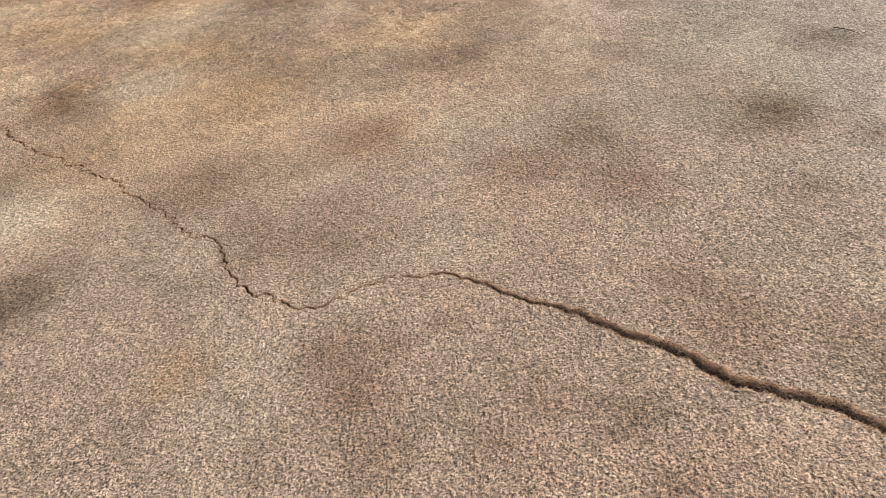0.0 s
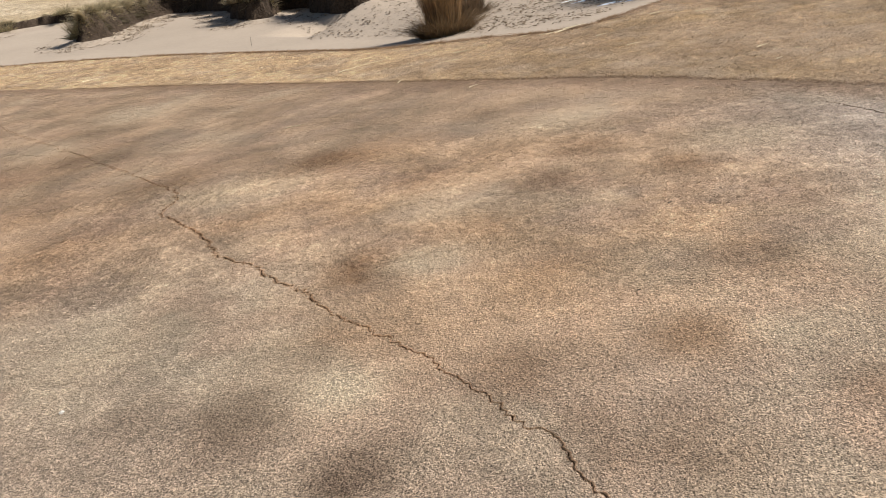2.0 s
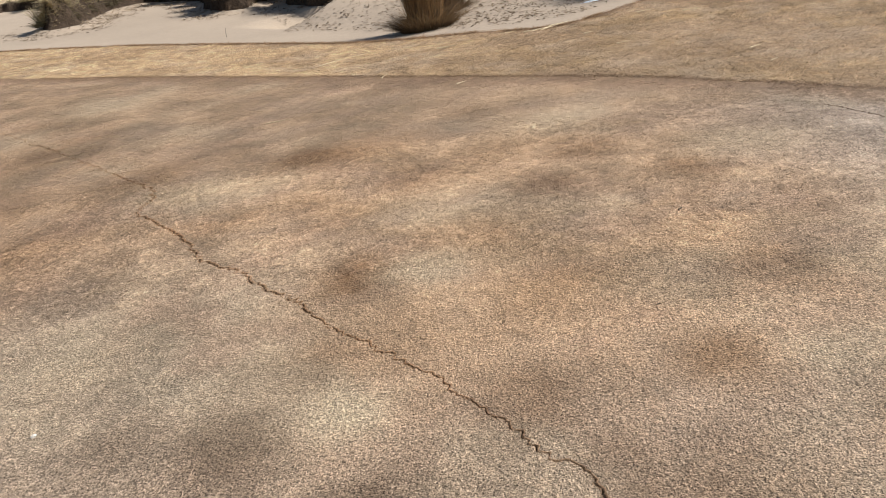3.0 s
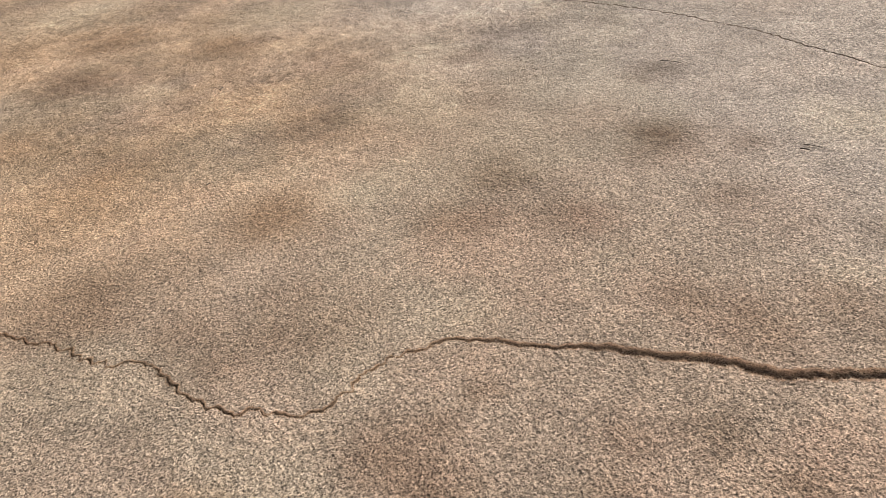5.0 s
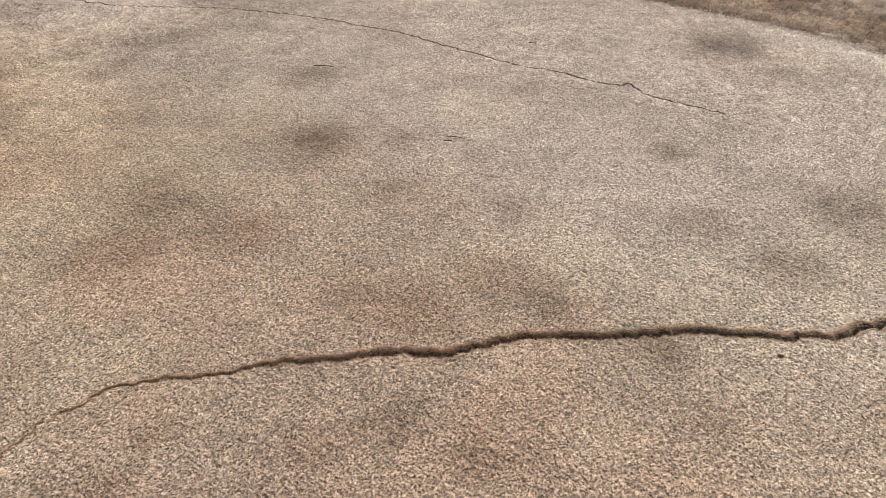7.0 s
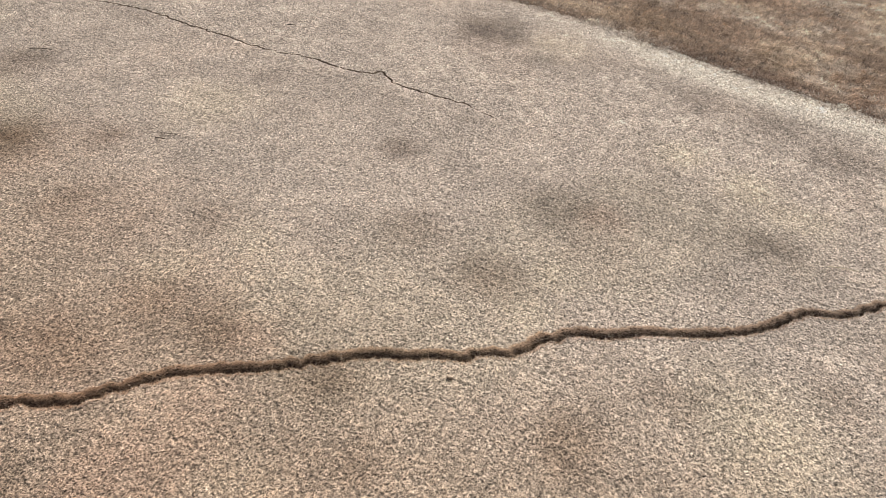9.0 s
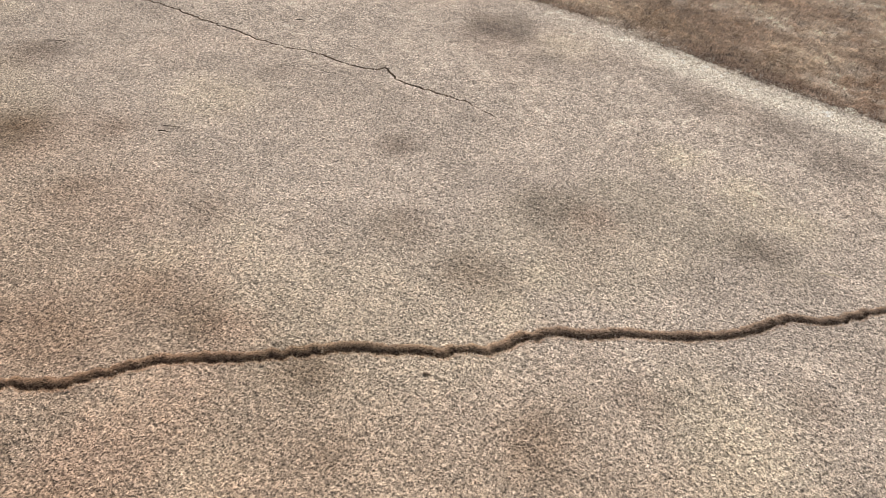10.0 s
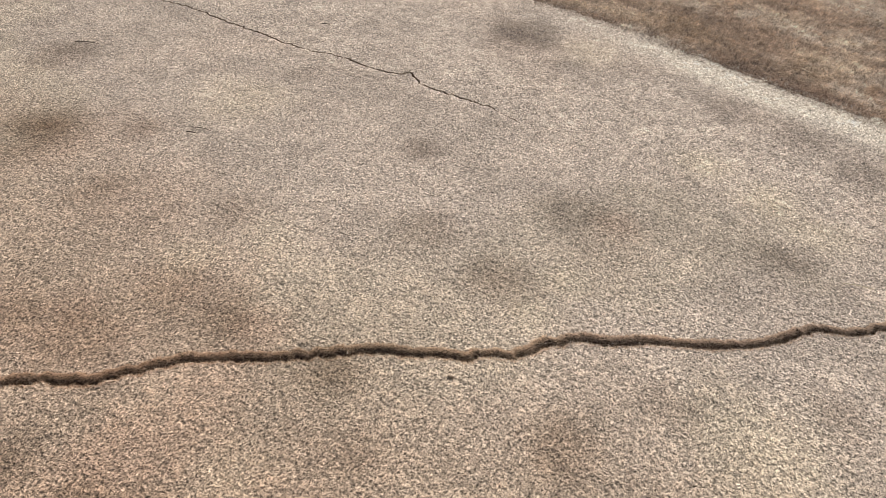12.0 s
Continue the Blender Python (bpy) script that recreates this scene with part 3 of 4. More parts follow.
def clumped(x, y, size):
    """How tufted the sward is, 0 to 1, at about that size."""
    def turned(a, scale, seed):
        return vnoise(math.cos(a) * x - math.sin(a) * y, math.sin(a) * x + math.cos(a) * y, scale, seed)
    return smooth(0.28, 0.72, 0.34 * turned(0.5, size, 181) + 0.22 * turned(1.2, size * 1.25, 185) + 0.28 * turned(0.9, size * 0.55, 191) + 0.16 * turned(0.2, size * 2.7, 195))


def lawn(name, x, y, length, width, tint, up, label, mat=M_BLADE, segs=1, tuft=0.0135, low=0.26, high=2.1, lumps=0.011):
    n = len(x)
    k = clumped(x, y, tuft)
    raised = min(tuft * 0.5, lumps)
    root = np.c_[x, y, height(x, y) - 0.001 + k * raised]
    e = tuft * 0.12
    slope = None
    if segs == 1:
        slope = np.stack([clumped(x + e, y, tuft) - k, clumped(x, y + e, tuft) - k], 1) * (0.5 * tuft / e) * min(1, math.sqrt(2 * raised / tuft))
        slope = np.clip(slope, -0.9, 0.9)
    # Hollows darker, tufts lighter: shade between tufts put into the leaf colour.
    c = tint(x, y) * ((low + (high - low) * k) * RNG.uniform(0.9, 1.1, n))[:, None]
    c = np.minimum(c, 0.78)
    # leaves lie over in drifts
    lean = RNG.uniform(0, 2 * np.pi, n) * 0.6 + 6 * fbm(x, y, 0.06, 171)
    me = blades(name, root, lean, RNG.uniform(up[0], up[1], n), RNG.uniform(0.55, 1.3, n) * length, RNG.uniform(0.7, 1.3, n) * width, c, segs, slope)
    me.materials.append(mat)
    return tagged(new(name, me), label, "grass", kind="stuff")


class Baked:
    """A plan-wide quantity, worked out once on a fine grid and read off between its nodes."""
    def __init__(self, func, x0, x1, y0, y1, step):
        self.x0, self.y0, self.step = x0, y0, step
        self.nx, self.ny = int((x1 - x0) / step) + 2, int((y1 - y0) / step) + 2
        gx, gy = np.meshgrid(x0 + np.arange(self.nx) * step, y0 + np.arange(self.ny) * step, indexing="ij")
        v = np.asarray(func(gx.ravel(), gy.ravel()), float)
        self.v = v.reshape(self.nx, self.ny, -1)

    def __call__(self, x, y):
        u, w = np.clip((x - self.x0) / self.step, 0, self.nx - 1.001), np.clip((y - self.y0) / self.step, 0, self.ny - 1.001)
        i, j = u.astype(int), w.astype(int)
        u, w = (u - i)[:, None], (w - j)[:, None]
        return (self.v[i, j] * (1 - u) + self.v[i + 1, j] * u) * (1 - w) + (self.v[i, j + 1] * (1 - u) + self.v[i + 1, j + 1] * u) * w


tint_near = Baked(turf_tint, -4.6, 4.8, -2.6, 7.0, 0.018)
green_near = Baked(lambda x, y: inside(GREEN_LINE, x, y), -4.6, 4.8, -2.6, 7.0, 0.02)


def clear(x, y, gap):
    """Off the cracks, by a gap on every side."""
    ok = ~in_crack(x, y)
    for dx, dy in ((gap, 0), (-gap, 0), (0, gap), (0, -gap)):
        if gap:
            ok &= ~in_crack(x + dx, y + dy) & ~in_crack(x + dx * 0.5, y + dy * 0.5)
    return ok


def on_green(x, y, gap=0.0):
    return (green_near(x, y)[:, 0] > 0.5) & clear(x, y, gap)


def ragged(x, y, x0, x1, y0, y1, soft=0.6):
    """Inside a box whose rim thins out unevenly."""
    d = np.minimum(np.minimum(x - x0, x1 - x), np.minimum(y - y0, y1 - y))
    return d > soft * RNG.uniform(0, 1, len(x)) * (0.3 + fbm(x, y, 0.5, 301))


def near_view(x, y):
    """The ground passed nearest, in a belt along the crack."""
    return on_green(x, y) & (y > 0.95 - 0.95 * x) & (y + 0.75 * x > 0.6) & ragged(x, y, -1.9, 3.2, -1.4, 3.4, 0.4)


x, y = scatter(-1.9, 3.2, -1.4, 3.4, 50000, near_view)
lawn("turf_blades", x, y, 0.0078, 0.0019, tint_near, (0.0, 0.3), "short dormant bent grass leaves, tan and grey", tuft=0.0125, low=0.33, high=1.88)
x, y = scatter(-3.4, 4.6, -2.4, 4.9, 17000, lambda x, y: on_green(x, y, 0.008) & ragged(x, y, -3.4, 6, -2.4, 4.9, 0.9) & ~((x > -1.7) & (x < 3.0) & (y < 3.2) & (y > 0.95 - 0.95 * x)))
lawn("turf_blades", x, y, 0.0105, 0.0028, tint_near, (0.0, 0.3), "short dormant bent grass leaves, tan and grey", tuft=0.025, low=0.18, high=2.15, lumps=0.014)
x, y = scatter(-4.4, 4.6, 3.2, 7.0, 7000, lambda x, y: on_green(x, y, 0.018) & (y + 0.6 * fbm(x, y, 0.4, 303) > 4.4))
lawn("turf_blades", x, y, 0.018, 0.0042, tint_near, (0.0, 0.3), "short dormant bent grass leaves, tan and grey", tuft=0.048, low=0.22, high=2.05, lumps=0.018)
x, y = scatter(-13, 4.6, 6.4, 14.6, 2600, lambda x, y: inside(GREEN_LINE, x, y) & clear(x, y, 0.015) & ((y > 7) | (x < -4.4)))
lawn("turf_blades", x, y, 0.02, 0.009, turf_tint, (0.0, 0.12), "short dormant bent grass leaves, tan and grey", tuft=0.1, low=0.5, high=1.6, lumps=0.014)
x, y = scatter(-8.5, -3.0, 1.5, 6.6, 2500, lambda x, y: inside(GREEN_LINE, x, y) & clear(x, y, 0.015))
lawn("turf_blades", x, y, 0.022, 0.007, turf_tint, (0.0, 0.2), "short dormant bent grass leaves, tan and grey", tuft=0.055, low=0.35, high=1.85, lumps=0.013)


def off_green(x, y):
    return ~inside(GREEN_LINE, x, y) & ~inside(BUNKER, x, y)


x, y = scatter(3.7, 6.9, -2.6, 4.6, 8500, off_green)
lawn("fringe_blades", x, y, 0.026, 0.0034, fringe_tint, (0.3, 0.9), "brown fringe grass standing taller than the green", tuft=0.032, low=0.35, high=2.4, lumps=0.014)
x, y = scatter(-19, 7.5, 5.0, 22, 1500, lambda x, y: off_green(x, y) & (far_from(FRONT_LINE, x, y) < far_from(LIP_LINE, x, y)))
lawn("fringe_blades", x, y, 0.036, 0.0065, fringe_tint, (0.25, 0.85), "brown fringe grass standing taller than the green", tuft=0.11, low=0.36, high=1.95, lumps=0.022)


# the frayed rim of the green: bleached leaves straggling over the fringe, and brown ones standing in them
rim_at = np.array(GREEN_LINE + GREEN_LINE[:1])
k = np.nonzero((rim_at[:-1, 0] > -9) & (rim_at[:-1, 1] > -3))[0]
k = RNG.choice(k, 42000)
p = rim_at[k] + (rim_at[k + 1] - rim_at[k]) * RNG.uniform(0, 1, len(k))[:, None] + RNG.normal(0, 0.035, (len(k), 2))
near_side = 1 - smooth(2.0, 4.5, p[:, 1])
tone = turf_tint(p[:, 0], p[:, 1]) * RNG.uniform(0.75, 1.3, len(k))[:, None]
tone = np.where((RNG.uniform(0, 1, len(k)) < 0.45)[:, None], fringe_tint(p[:, 0], p[:, 1]) * RNG.uniform(0.6, 1.3, len(k))[:, None], tone)
me = blades("rim_grass", np.c_[p, height(p[:, 0], p[:, 1]) - 0.002], RNG.uniform(0, 2 * np.pi, len(p)), RNG.uniform(0.05, 0.7, len(p)), RNG.uniform(0.012, 0.032, len(p)),
            RNG.uniform(0.003, 0.0055, len(p)) * (2.0 - near_side), tone)
me.materials.append(M_BLADE)
tagged(new("rim_grass", me), "bleached and brown grass straggling along the green's edge", "grass", kind="stuff")


rim_at = np.array(FRONT_LINE)
k = RNG.integers(0, len(rim_at) - 1, 16000)
f = RNG.uniform(0, 1, len(k))[:, None]
p = rim_at[k] * (1 - f) + rim_at[k + 1] * f + RNG.uniform(-0.14, 0.03, (len(k), 2)) * (0.4 + 1.2 * vnoise(*rim_at[k].T, 0.9, 221))[:, None]
keep = (p[:, 0] > -20) & (p[:, 0] < 1.5) & (vnoise(*p.T, 0.5, 223) > 0.25)
p = p[keep]
me = blades("rim_grass", np.c_[p, height(p[:, 0], p[:, 1]) - 0.01], RNG.uniform(0, 2 * np.pi, len(p)), RNG.uniform(0.2, 0.9, len(p)), RNG.uniform(0.04, 0.1, len(p)), RNG.uniform(0.008, 0.016, len(p)),
            mixed(np.tile((0.17, 0.1, 0.055), (len(p), 1)), (0.36, 0.23, 0.12), RNG.uniform(0, 1, len(p))), 2)
me.materials.append(M_BLADE)
tagged(new("rim_grass", me), "dark brown dead grass along the bunker's front edge", "grass", kind="stuff")


def lip_fur(name, near, far, w, step, rows, label):
    """Grass hanging over the worn far lip of a crack, and standing on the sheer near one."""
    n = len(near)
    i = RNG.integers(0, n - 1, int(n * step * rows / 0.001))
    f = RNG.uniform(0, 1, len(i))[:, None]
    a, b = near[i] * (1 - f) + near[i + 1] * f, far[i] * (1 - f) + far[i + 1] * f
    across = b - a
    wide = np.hypot(*across.T)
    u = np.where(RNG.uniform(0, 1, len(i)) < 0.9, RNG.uniform(0.46, 1.16, len(i)), RNG.uniform(-0.25, 0.0, len(i)))
    p = a + across * u[:, None]
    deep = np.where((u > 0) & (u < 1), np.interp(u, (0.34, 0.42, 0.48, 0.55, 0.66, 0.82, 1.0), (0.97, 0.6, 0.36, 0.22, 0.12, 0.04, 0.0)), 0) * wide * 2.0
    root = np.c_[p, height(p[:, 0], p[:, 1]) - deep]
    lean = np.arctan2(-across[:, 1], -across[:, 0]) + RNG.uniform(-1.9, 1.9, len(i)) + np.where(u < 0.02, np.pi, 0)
    # Crack's shade and the near lip's sunlight put into the leaf colour.
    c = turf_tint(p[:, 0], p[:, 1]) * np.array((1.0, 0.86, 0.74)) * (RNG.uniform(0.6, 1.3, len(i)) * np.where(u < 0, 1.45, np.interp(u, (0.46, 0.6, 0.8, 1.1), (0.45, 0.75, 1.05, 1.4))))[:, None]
    size = np.clip(wide / 0.03, 0.35, 1)
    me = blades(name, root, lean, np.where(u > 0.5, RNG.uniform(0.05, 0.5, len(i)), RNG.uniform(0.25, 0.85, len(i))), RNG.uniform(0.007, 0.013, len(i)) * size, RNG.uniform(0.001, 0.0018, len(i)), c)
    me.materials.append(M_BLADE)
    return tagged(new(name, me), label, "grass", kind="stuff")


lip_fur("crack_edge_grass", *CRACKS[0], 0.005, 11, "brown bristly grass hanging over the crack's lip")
lip_fur("crack_edge_grass", *CRACKS[1], 0.006, 0.6, "thin grass along the hairline crack")

# grass hanging from the bunker's back lip, and the field behind it
k = RNG.integers(0, len(LIP_LINE) - 1, 40000)
ends = np.array(LIP_LINE)
f = RNG.uniform(0, 1, len(k))[:, None]
p = ends[k] * (1 - f) + ends[k + 1] * f
d = ends[k + 1] - ends[k]
outward = np.stack([d[:, 1], -d[:, 0]], 1)
outward = outward / np.maximum(np.hypot(*outward.T), 1e-6)[:, None]
flip = np.where(inside(BUNKER, *(p + outward * 0.3).T), -1.0, 1.0)
outward = outward * flip[:, None]
back = RNG.uniform(0.14, 0.65, len(k))
p = p + outward * back[:, None]
ok = far_from(FRONT_LINE, *p.T) > 1.5
p, outward, back = p[ok], outward[ok], back[ok]
# tussocks: the leaves of one stand together, paler further back from the lip
hang = smooth(0.3, 0.75, vnoise(*p.T, 0.55, 201))
some = RNG.uniform(0, 1, len(p)) < 0.25 + 0.75 * hang
p, outward, back, hang = p[some], outward[some], back[some], hang[some]
lean = np.arctan2(-outward[:, 1], -outward[:, 0]) + 3.0 * (vnoise(*p.T, 0.3, 203) - 0.5) + RNG.uniform(-0.35, 0.35, len(p))
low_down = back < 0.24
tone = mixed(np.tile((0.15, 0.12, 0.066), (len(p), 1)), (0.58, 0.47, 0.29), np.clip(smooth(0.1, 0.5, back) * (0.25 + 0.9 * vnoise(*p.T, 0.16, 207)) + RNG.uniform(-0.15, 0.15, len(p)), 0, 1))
# shade under the overhang put into the tone of the low leaves
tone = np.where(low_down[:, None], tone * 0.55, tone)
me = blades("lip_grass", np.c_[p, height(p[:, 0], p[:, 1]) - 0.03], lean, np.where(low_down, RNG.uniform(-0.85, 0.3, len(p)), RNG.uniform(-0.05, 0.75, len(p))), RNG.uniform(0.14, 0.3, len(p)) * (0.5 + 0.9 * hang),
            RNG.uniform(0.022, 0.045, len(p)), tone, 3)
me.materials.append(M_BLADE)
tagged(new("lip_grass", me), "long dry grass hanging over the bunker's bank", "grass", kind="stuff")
x, y = scatter(-38, 6, 17, 58, 55, lambda x, y: off_green(x, y) & (far_from(LIP_LINE, x, y) < far_from(FRONT_LINE, x, y)) & (far_from(LIP_LINE, x, y) > 0.5))
lawn("field_grass", x, y, 0.13, 0.024, field_tint, (0.05, 0.8), "dry straw-coloured rough grass beyond the bunker", segs=2, tuft=0.6, low=0.85, high=1.3, lumps=0.0)


# ---- things ----
def tall_clump(x, y, tall, spread, count, pale, dark, lean=(0.0, 0.0), label="", stiff=0.86, leaf=0.012, skirt=1.0):
    """A clump of tall dead grass: a dark matted base, arching leaves and upright flower stalks."""
    z = float(height(np.array([x]), np.array([y]))[0])
    thing = new("tall_grass_clump")
    thing.location = (x, y, z - 0.04)
    tagged(thing, label, "grass clump", "tall grass clumps by the bunker")

    def tuft(name, n, length, up, width, tone, reach, segs, note):
        r, a = spread * reach * np.sqrt(RNG.uniform(0, 1, n)), RNG.uniform(0, 2 * np.pi, n)
        root = np.stack([r * np.cos(a), r * np.sin(a), np.zeros(n)], 1)
        # leaves stand together in wisps of one shade
        wisp = RNG.integers(0, max(6, n // 14), n)
        shade, swing = RNG.uniform(0, 1, wisp.max() + 1)[wisp], RNG.uniform(-0.9, 0.9, wisp.max() + 1)[wisp]
        tint = mixed(np.tile(dark, (n, 1)), tone, np.clip(0.75 * shade + 0.35 * RNG.uniform(0, 1, n), 0, 1))
        turn = np.arctan2(np.sin(a) + 0.8 * lean[1], np.cos(a) + 0.8 * lean[0]) + swing + RNG.uniform(-0.25, 0.25, n)
        me = blades(name, root, turn, RNG.uniform(*up, n), tall * RNG.uniform(*length, n), RNG.uniform(0.6, 1.3, n) * width, tint, segs)
        part(name, me, M_BLADE, thing, note)
    tuft("matted_base", int(1.1 * skirt * count), (0.2 * skirt * min(1, 1.2 / tall), 0.46 * skirt * min(1, 1.2 / tall)), (0.5 if skirt > 1 else 0.35, 0.97), 1.7 * leaf, mixed(np.array([dark]), pale, np.array([0.45]))[0], 1.3, 3, "dark matted olive-brown leaves")
    tuft("arching_leaves", int(1.3 * count), (0.45, 1.0), (stiff, 0.998), leaf, pale, 0.85, 4, "dry arching leaves")
    tuft("flower_stalks", count // 5, (0.8, 1.12), (0.94, 1.0), 0.8 * leaf, pale, 0.6, 3, "thin upright flower stalks")
    return thing


RUST, STRAW, OLIVE, UMBER = (0.43, 0.25, 0.11), (0.52, 0.42, 0.25), (0.14, 0.12, 0.06), (0.10, 0.072, 0.042)
tall_clump(-1.8, 16.95, 2.0, 0.42, 1500, RUST, UMBER, stiff=0.972, leaf=0.011, skirt=1.35, label="tall rust-brown grass clump standing in the bunker sand")
tall_clump(-1.3, 19.4, 1.5, 0.32, 460, (0.34, 0.22, 0.13), UMBER, leaf=0.013, label="rust-brown grass clump on the littered sand")
tall_clump(-15.65, 25.75, 0.85, 0.22, 170, (0.66, 0.55, 0.33), OLIVE, (-0.9, -0.7), leaf=0.026, label="pale straw grass clump leaning over the bank")
NOSE, BANK = "olive and straw grass clump on the bunker's bank", "dark-based straw grass clump hanging over the bank"
for cx, cy, tall, spread, count, dark, label in (
        (-15.4, 26.6, 0.45, 0.4, 230, OLIVE, NOSE), (-15.9, 28.2, 0.45, 0.5, 230, OLIVE, NOSE), (-16.4, 30.2, 0.45, 0.5, 200, OLIVE, NOSE), (-15.6, 34.4, 0.6, 0.5, 260, OLIVE, NOSE),
        (-13.9, 33.4, 0.7, 0.55, 280, OLIVE, NOSE), (-12.6, 32.8, 0.7, 0.5, 300, UMBER, BANK), (-11.7, 31.0, 0.8, 0.45, 300, UMBER, BANK), (-10.6, 29.0, 0.9, 0.5, 320, UMBER, BANK),
        (-9.8, 27.4, 1.0, 0.5, 380, UMBER, "dark grass clump on the bank's nose"), (-9.3, 28.6, 0.9, 0.45, 300, OLIVE, NOSE), (-7.9, 29.4, 0.9, 0.5, 320, UMBER, BANK),
        (-7.1, 27.3, 1.2, 0.5, 420, UMBER, BANK), (-6.3, 26.4, 1.4, 0.5, 480, UMBER, BANK), (-5.5, 25.8, 1.6, 0.55, 560, UMBER, BANK),
        (-4.85, 26.5, 1.8, 0.5, 560, OLIVE, "tall straw grass clump behind the sand mound"), (-4.4, 27.7, 1.8, 0.5, 480, OLIVE, "tall straw grass clump behind the sand mound"),
        (-3.9, 29.0, 1.8, 0.5, 420, OLIVE, "tall straw grass clump behind the sand mound"), (-23.7, 30.4, 0.6, 0.5, 240, OLIVE, "olive grass clump at the bunker's end"),
        (-24.2, 32.4, 0.5, 0.5, 220, OLIVE, "low straw grass clump on the bank"), (-24.5, 34.4, 0.5, 0.5, 220, OLIVE, "low straw grass clump on the bank"),
        (-22.4, 36.5, 0.5, 0.5, 220, OLIVE, "low straw grass clump on the bank"), (-19.6, 34.8, 0.5, 0.5, 220, OLIVE, "low straw grass clump on the bank")):
    tall_clump(cx, cy, tall, spread, count, STRAW, dark, leaf=0.022, stiff=0.7 if tall < 0.7 else 0.84, label=label)
# Out of view: added to throw shade on the sand and snow.
for cx, cy in ((3.9, 16.9), (4.2, 17.5), (4.3, 18.0), (4.5, 18.4), (4.5, 19.1), (4.6, 19.8), (4.7, 20.6), (4.8, 21.5)):
    tall_clump(cx, cy, 2.1, 0.6, 560, STRAW, OLIVE, label="unseen straw grass clump added to shade the bunker")


def stem(name, x, y, turn, length, thick, mat, label, category, lift=0.0, tilt=0.0, bow=0.04, group=""):
    """A thin round stalk, tapered and slightly bowed, lying or standing on the ground."""
    bm = bmesh.new()
    rings, sides = 7, 6
    for k in range(rings + 1):
        u = k / rings
        r = thick / 2 * (1 - 0.55 * u) * (1.15 if k in (2, 5) else 1.0)
        for j in range(sides):
            a = 2 * math.pi * j / sides
            bm.verts.new((u * length, bow * length * math.sin(u * math.pi) + r * math.cos(a), r * math.sin(a)))
    bm.verts.ensure_lookup_table()
    for k in range(rings):
        for j in range(sides):
            bm.faces.new([bm.verts[k * sides + j], bm.verts[k * sides + (j + 1) % sides], bm.verts[(k + 1) * sides + (j + 1) % sides], bm.verts[(k + 1) * sides + j]])
    bm.faces.new([bm.verts[j] for j in range(sides)][::-1])
    bm.faces.new([bm.verts[rings * sides + j] for j in range(sides)])
    ob = part(name, bm, mat)
    z = float(height(np.array([x]), np.array([y]))[0])
    ob.matrix_world = pose(x, y, z + thick / 2 + lift, 0, -tilt, turn)
    return tagged(ob, label, category, group)


def straw(x0, y0, x1, y1, thick, label="pale dry straw stalk lying on the fringe", lift=0.015):
    turn, length = math.degrees(math.atan2(y1 - y0, x1 - x0)), math.hypot(x1 - x0, y1 - y0)
    return stem("straw_stalk", x0, y0, turn, length, thick, M_STRAW, label, "straw", lift, group="straws blown onto the grass")


straw(-3.37, 12.79, -2.58, 13.52, 0.014, "long pale reed stalk lying on the fringe")
straw(-3.15, 8.67, -2.88, 8.72, 0.009, "pale straw lying on the green", 0.004)
straw(-9.3, 14.82, -9.15, 15.15, 0.02)
straw(-1.31, 12.29, -1.0, 12.32, 0.018)
straw(2.46, 11.94, 2.75, 11.98, 0.016)
straw(1.16, 10.15, 1.32, 10.2, 0.013)
straw(2.36, 8.72, 2.5, 8.82, 0.013)
straw(2.33, 8.01, 2.42, 8.09, 0.01)
straw(-1.98, 10.4, -1.95, 10.75, 0.012)
straw(-0.91, 9.2, -0.8, 9.33, 0.011, "short pale straw at the green's edge")
straw(-4.83, 13.32, -4.55, 13.37, 0.016)
straw(0.22, 12.3, 0.46, 12.52, 0.016, "pale reed stalks piled at the bunker's edge")
straw(0.36, 12.2, 0.6, 12.45, 0.014, "pale reed stalks piled at the bunker's edge", 0.03)
straw(0.5, 12.42, 0.78, 12.6, 0.014, "pale reed stalks piled at the bunker's edge", 0.04)
straw(0.1, 12.35, 0.34, 12.4, 0.012, "pale reed stalks piled at the bunker's edge", 0.02)
straw(0.4, 12.3, 0.55, 12.55, 0.016, "pale reed stalks piled at the bunker's edge", 0.02)
straw(0.62, 12.5, 0.9, 12.75, 0.012, "pale reed stalks piled at the bunker's edge", 0.03)
straw(-0.2, 12.6, -0.02, 12.66, 0.014)
straw(1.9, 12.6, 2.2, 12.7, 0.014)
straw(0.9, 11.3, 1.05, 11.36, 0.012)
straw(-0.255, 3.055, -0.185, 3.085, 0.0022, "thin pale straw lying on the green", 0.006)
straw(4.5, 0.03, 4.46, -0.03, 0.003, "thin pale straw lying on the fringe", 0.02)
straw(2.735, -0.4, 2.76, -0.49, 0.003, "thin pale straw lying on the green", 0.006)


def twig(x0, y0, x1, y1, thick, label):
    turn, length = math.degrees(math.atan2(y1 - y0, x1 - x0)), math.hypot(x1 - x0, y1 - y0)
    return stem("twig", x0, y0, turn, length, thick, M_TWIG, label, "twig", 0.005, bow=0.1, group="bits of twig on the green")


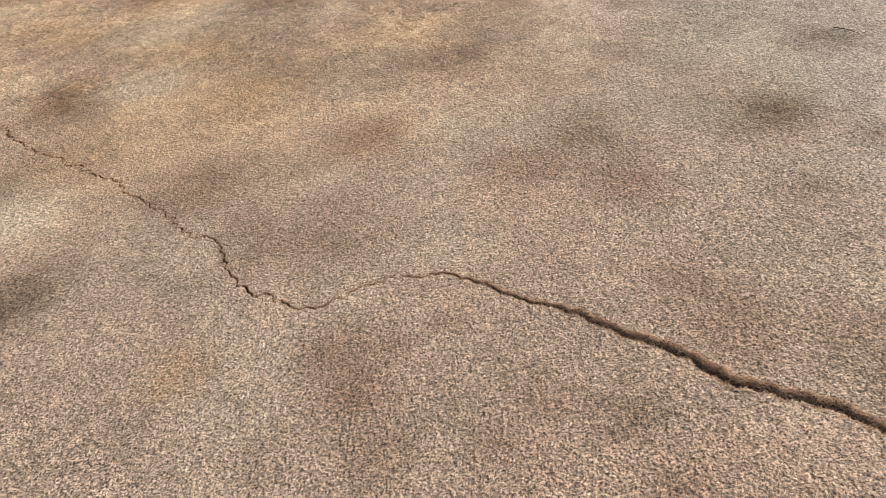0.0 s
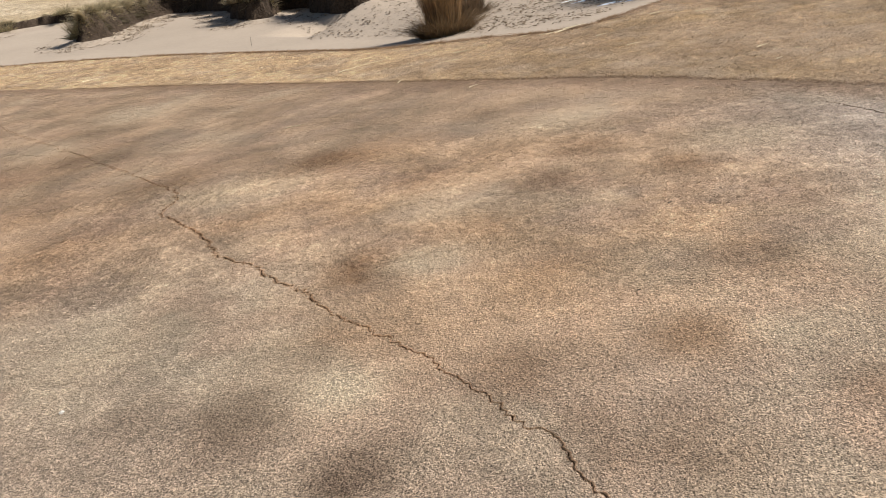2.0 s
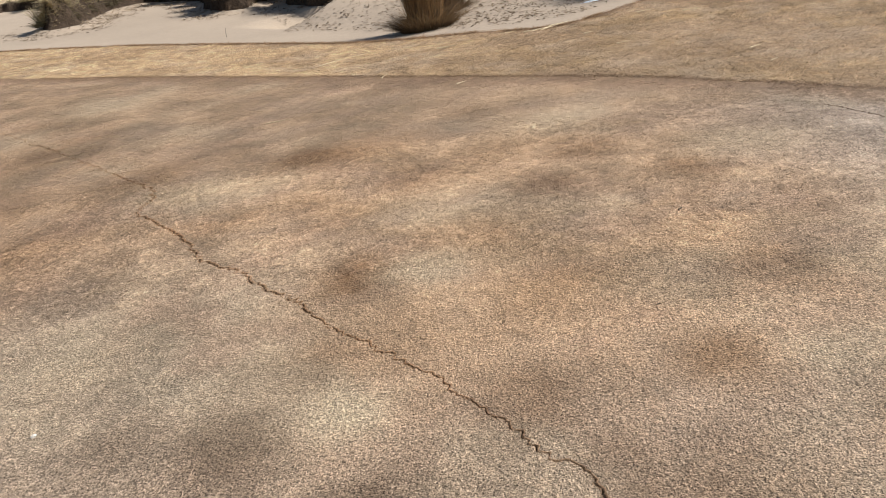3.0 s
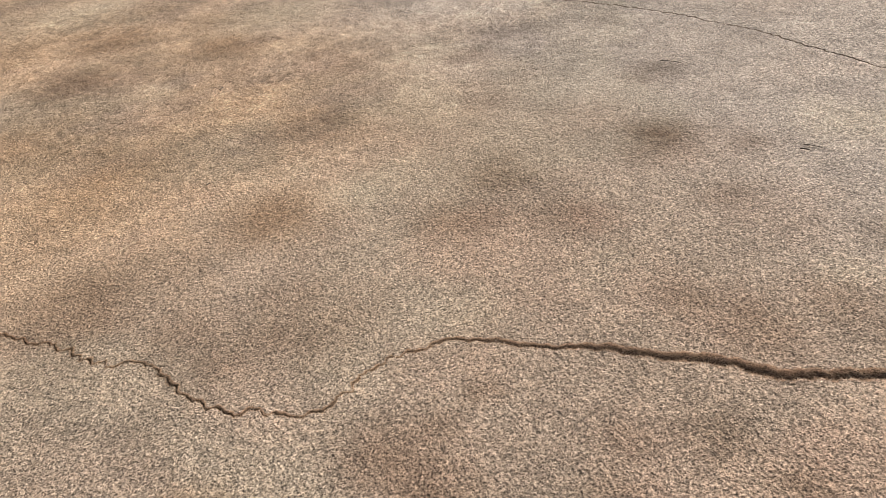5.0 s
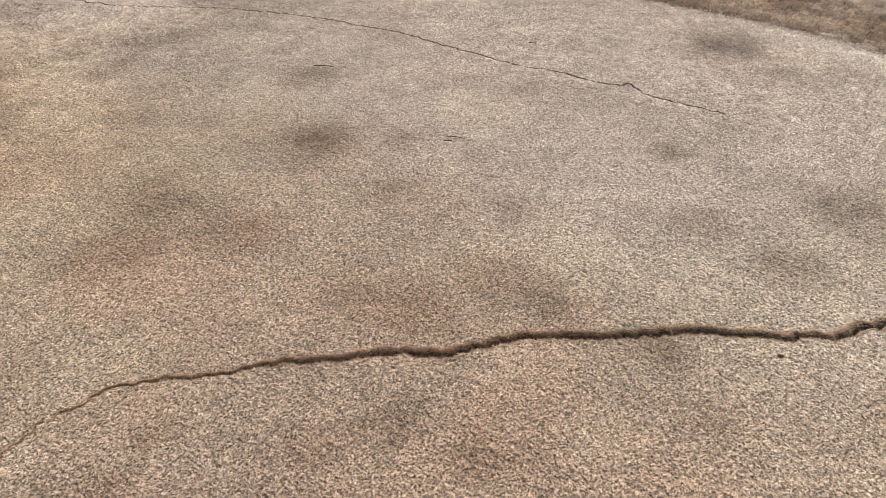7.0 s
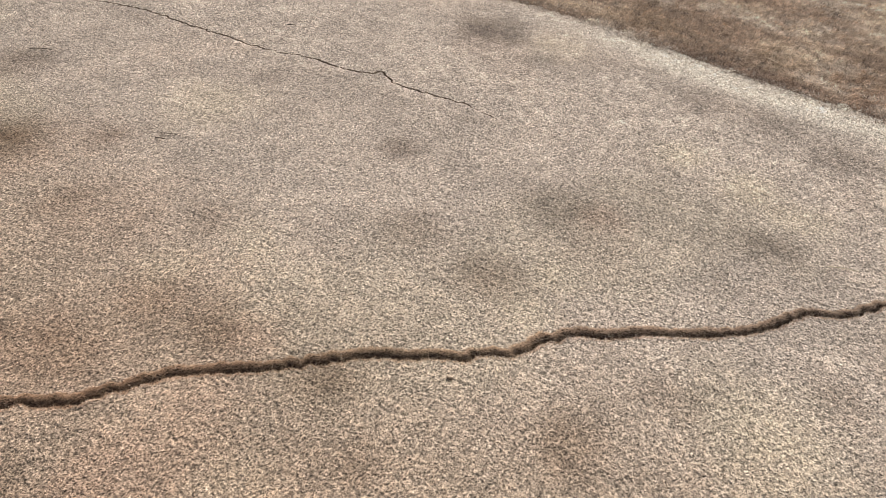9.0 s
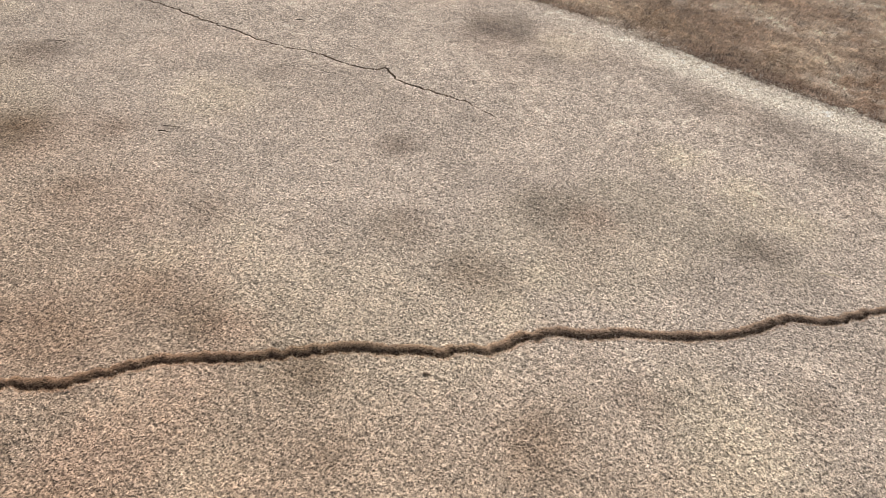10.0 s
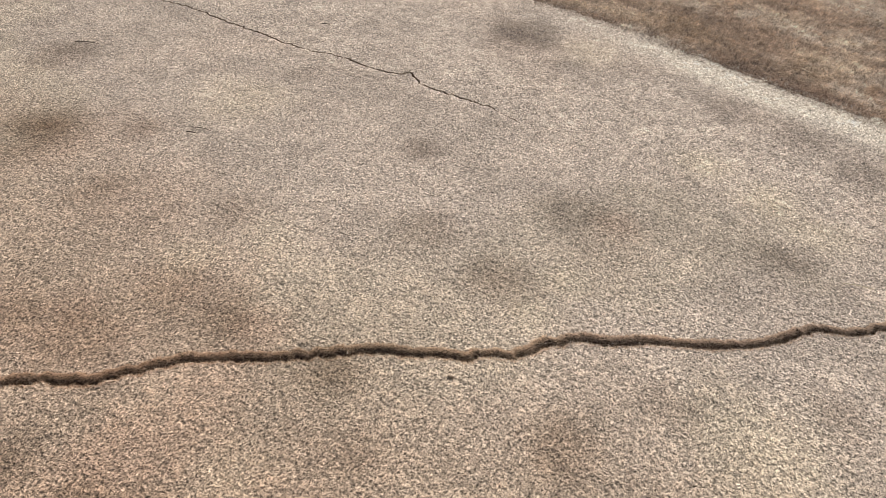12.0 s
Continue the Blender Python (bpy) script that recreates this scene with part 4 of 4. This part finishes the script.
twig(2.455, 3.04, 2.505, 2.93, 0.004, "dark thin twig lying on the green")
twig(2.2, 2.0, 2.225, 1.92, 0.0035, "dark thin twig lying on the green")
twig(2.16, 1.985, 2.175, 1.95, 0.006, "short dark twig lying on the green")
twig(0.52, 4.43, 0.545, 4.46, 0.012, "short dark twig stub standing on the green")
twig(0.155, 3.35, 0.175, 3.352, 0.006, "short dark twig stub on the green")
twig(3.4, 2.3, 3.42, 2.26, 0.005, "short dark twig on the pale turf")
stem("dead_stalk", -7.6, 20.6, 60, 0.26, 0.012, M_TWIG, "thin dead stalk standing in the sand", "stalk", -0.03, 80)
stem("stick", -21.1, 29.0, 150, 0.7, 0.035, M_TWIG, "dark stick leaning in the bunker sand", "stick", -0.05, 55)


def lump(name, x, y, size, mat, label, category, squash=0.6, seed=1):
    bm = bmesh.new()
    bmesh.ops.create_icosphere(bm, subdivisions=2, radius=size / 2)
    for v in bm.verts:
        v.co *= 0.75 + 0.5 * noise.noise(v.co * (2.2 / size) + Vector((seed, 0, 0)))
        v.co.z *= squash
    ob = part(name, bm, mat)
    ob.location = (x, y, float(height(np.array([x]), np.array([y]))[0]) + size * squash * 0.3)
    return tagged(ob, label, category)


lump("soil_pellet", 1.653, 0.463, 0.022, M_SOIL, "dark crumb of soil lying on the turf", "soil", 0.5, 2)
lump("pebble", -2.54, 2.86, 0.03, M_STONE, "small pale pebble lying on the turf", "pebble", 0.6, 4)

# leaves blown onto the sand behind the front edge
n = 56000
x, y = RNG.uniform(-24.5, 2.6, n), RNG.uniform(14.5, 34, n)
drift = 0.55 * fbm(x, y, 1.6, 211) + 0.45 * vnoise(x, y, 0.35, 213)
apart, lipd = far_from(FRONT_LINE, x, y), far_from(LIP_LINE, x, y)
open_sand = (x > -6) & (apart > 0.9 + 1.6 * (1 - smooth(-4, -1.5, x))) & (RNG.uniform(0.25, 0.75, n) < drift)
foot = (x < -6) & (lipd < 1.5) & (RNG.uniform(0.4, 0.75, n) < drift)
ok = inside(BUNKER, x, y) & (open_sand | foot)
x, y = x[ok], y[ok]
n = len(x)
tone = mixed(np.tile((0.12, 0.085, 0.055), (n, 1)), (0.34, 0.26, 0.18), RNG.uniform(0, 1, n) ** 2)
me = blades("leaf_litter", np.c_[x, y, height(x, y) + 0.02], RNG.uniform(0, 2 * np.pi, n), RNG.uniform(0.0, 0.5, n), RNG.uniform(0.03, 0.11, n), RNG.uniform(0.02, 0.06, n), tone, 2)
me.materials.append(M_LITTER)
tagged(new("leaf_litter", me), "dry brown leaves scattered over the sand", "leaves", kind="stuff")


# roots and broken turf fallen from the bank onto the sand
k = RNG.integers(0, len(LIP_LINE) - 1, 9000)
p = ends[k] + (ends[k + 1] - ends[k]) * RNG.uniform(0, 1, len(k))[:, None] + RNG.uniform(-1.0, 1.0, (len(k), 2))
ok = inside(BUNKER, *p.T) & (p[:, 0] < -9.5) & (p[:, 0] > -16.5) & (far_from(LIP_LINE, *p.T) < 0.9) & (vnoise(*p.T, 0.7, 231) > 0.4)
p = p[ok]
tone = mixed(np.tile((0.16, 0.115, 0.075), (len(p), 1)), (0.46, 0.37, 0.26), RNG.uniform(0, 1, len(p)))
me = blades("fallen_roots", np.c_[p, height(p[:, 0], p[:, 1]) + 0.01], RNG.uniform(0, 2 * np.pi, len(p)), RNG.uniform(0.02, 0.5, len(p)), RNG.uniform(0.08, 0.32, len(p)), RNG.uniform(0.02, 0.045, len(p)), tone, 2)
me.materials.append(M_LITTER)
tagged(new("fallen_roots", me), "roots and broken turf fallen under the bunker's bank", "roots", kind="stuff")


def snow_patch(x, y, a, b, turn, label):
    """A thin melting drift with a ragged, rounded rim."""
    bm = bmesh.new()
    thick = 0.22 * min(a, 0.4)
    top = bm.verts.new((0, 0, thick))
    rings, prev = 6, None
    for k in range(1, rings + 1):
        u, row = k / rings, []
        for j in range(40):
            t = 2 * math.pi * j / 40
            r = u * (1 + 0.4 * noise.noise(Vector((math.cos(t) * 1.6 + x, math.sin(t) * 1.6 + y, 0))) + 0.35 * noise.noise(Vector((math.cos(t) * 5 + y, math.sin(t) * 5 + x, 3))))
            row.append(bm.verts.new((a * r * math.cos(t), b * r * math.sin(t), thick * (1 - u**3) + 0.2 * thick * noise.noise(Vector((a * r * math.cos(t) * 3, b * r * math.sin(t) * 3, 1))) - (0.03 if k == rings else 0))))
        for j in range(40):
            if prev:
                bm.faces.new((prev[j], prev[(j + 1) % 40], row[(j + 1) % 40], row[j]))
            else:
                bm.faces.new((top, row[(j + 1) % 40], row[j]))
        prev = row
    bmesh.ops.recalc_face_normals(bm, faces=bm.faces)
    for f in bm.faces:
        f.smooth = True
    ob = part("snow_patch", bm, M_SNOW)
    ob.matrix_world = pose(x, y, float(height(np.array([x]), np.array([y]))[0]), 0, 0, turn)
    return tagged(ob, label, "snow", "melting snow in the bunker")


snow_patch(1.38, 17.9, 0.09, 0.34, -60, "ragged white snow patch on the littered sand")
snow_patch(1.55, 18.35, 0.12, 0.4, -72, "ragged white snow patch on the littered sand")
snow_patch(1.05, 18.3, 0.05, 0.28, -55, "thin white snow streak on the littered sand")
snow_patch(1.8, 16.55, 0.1, 0.3, -70, "thin white snow patch along the bunker edge")
snow_patch(2.4, 16.45, 0.09, 0.35, -75, "thin white snow patch along the bunker edge")
snow_patch(-19.7, 26.5, 0.08, 0.34, -75, "small white snow patch on the bunker sand")
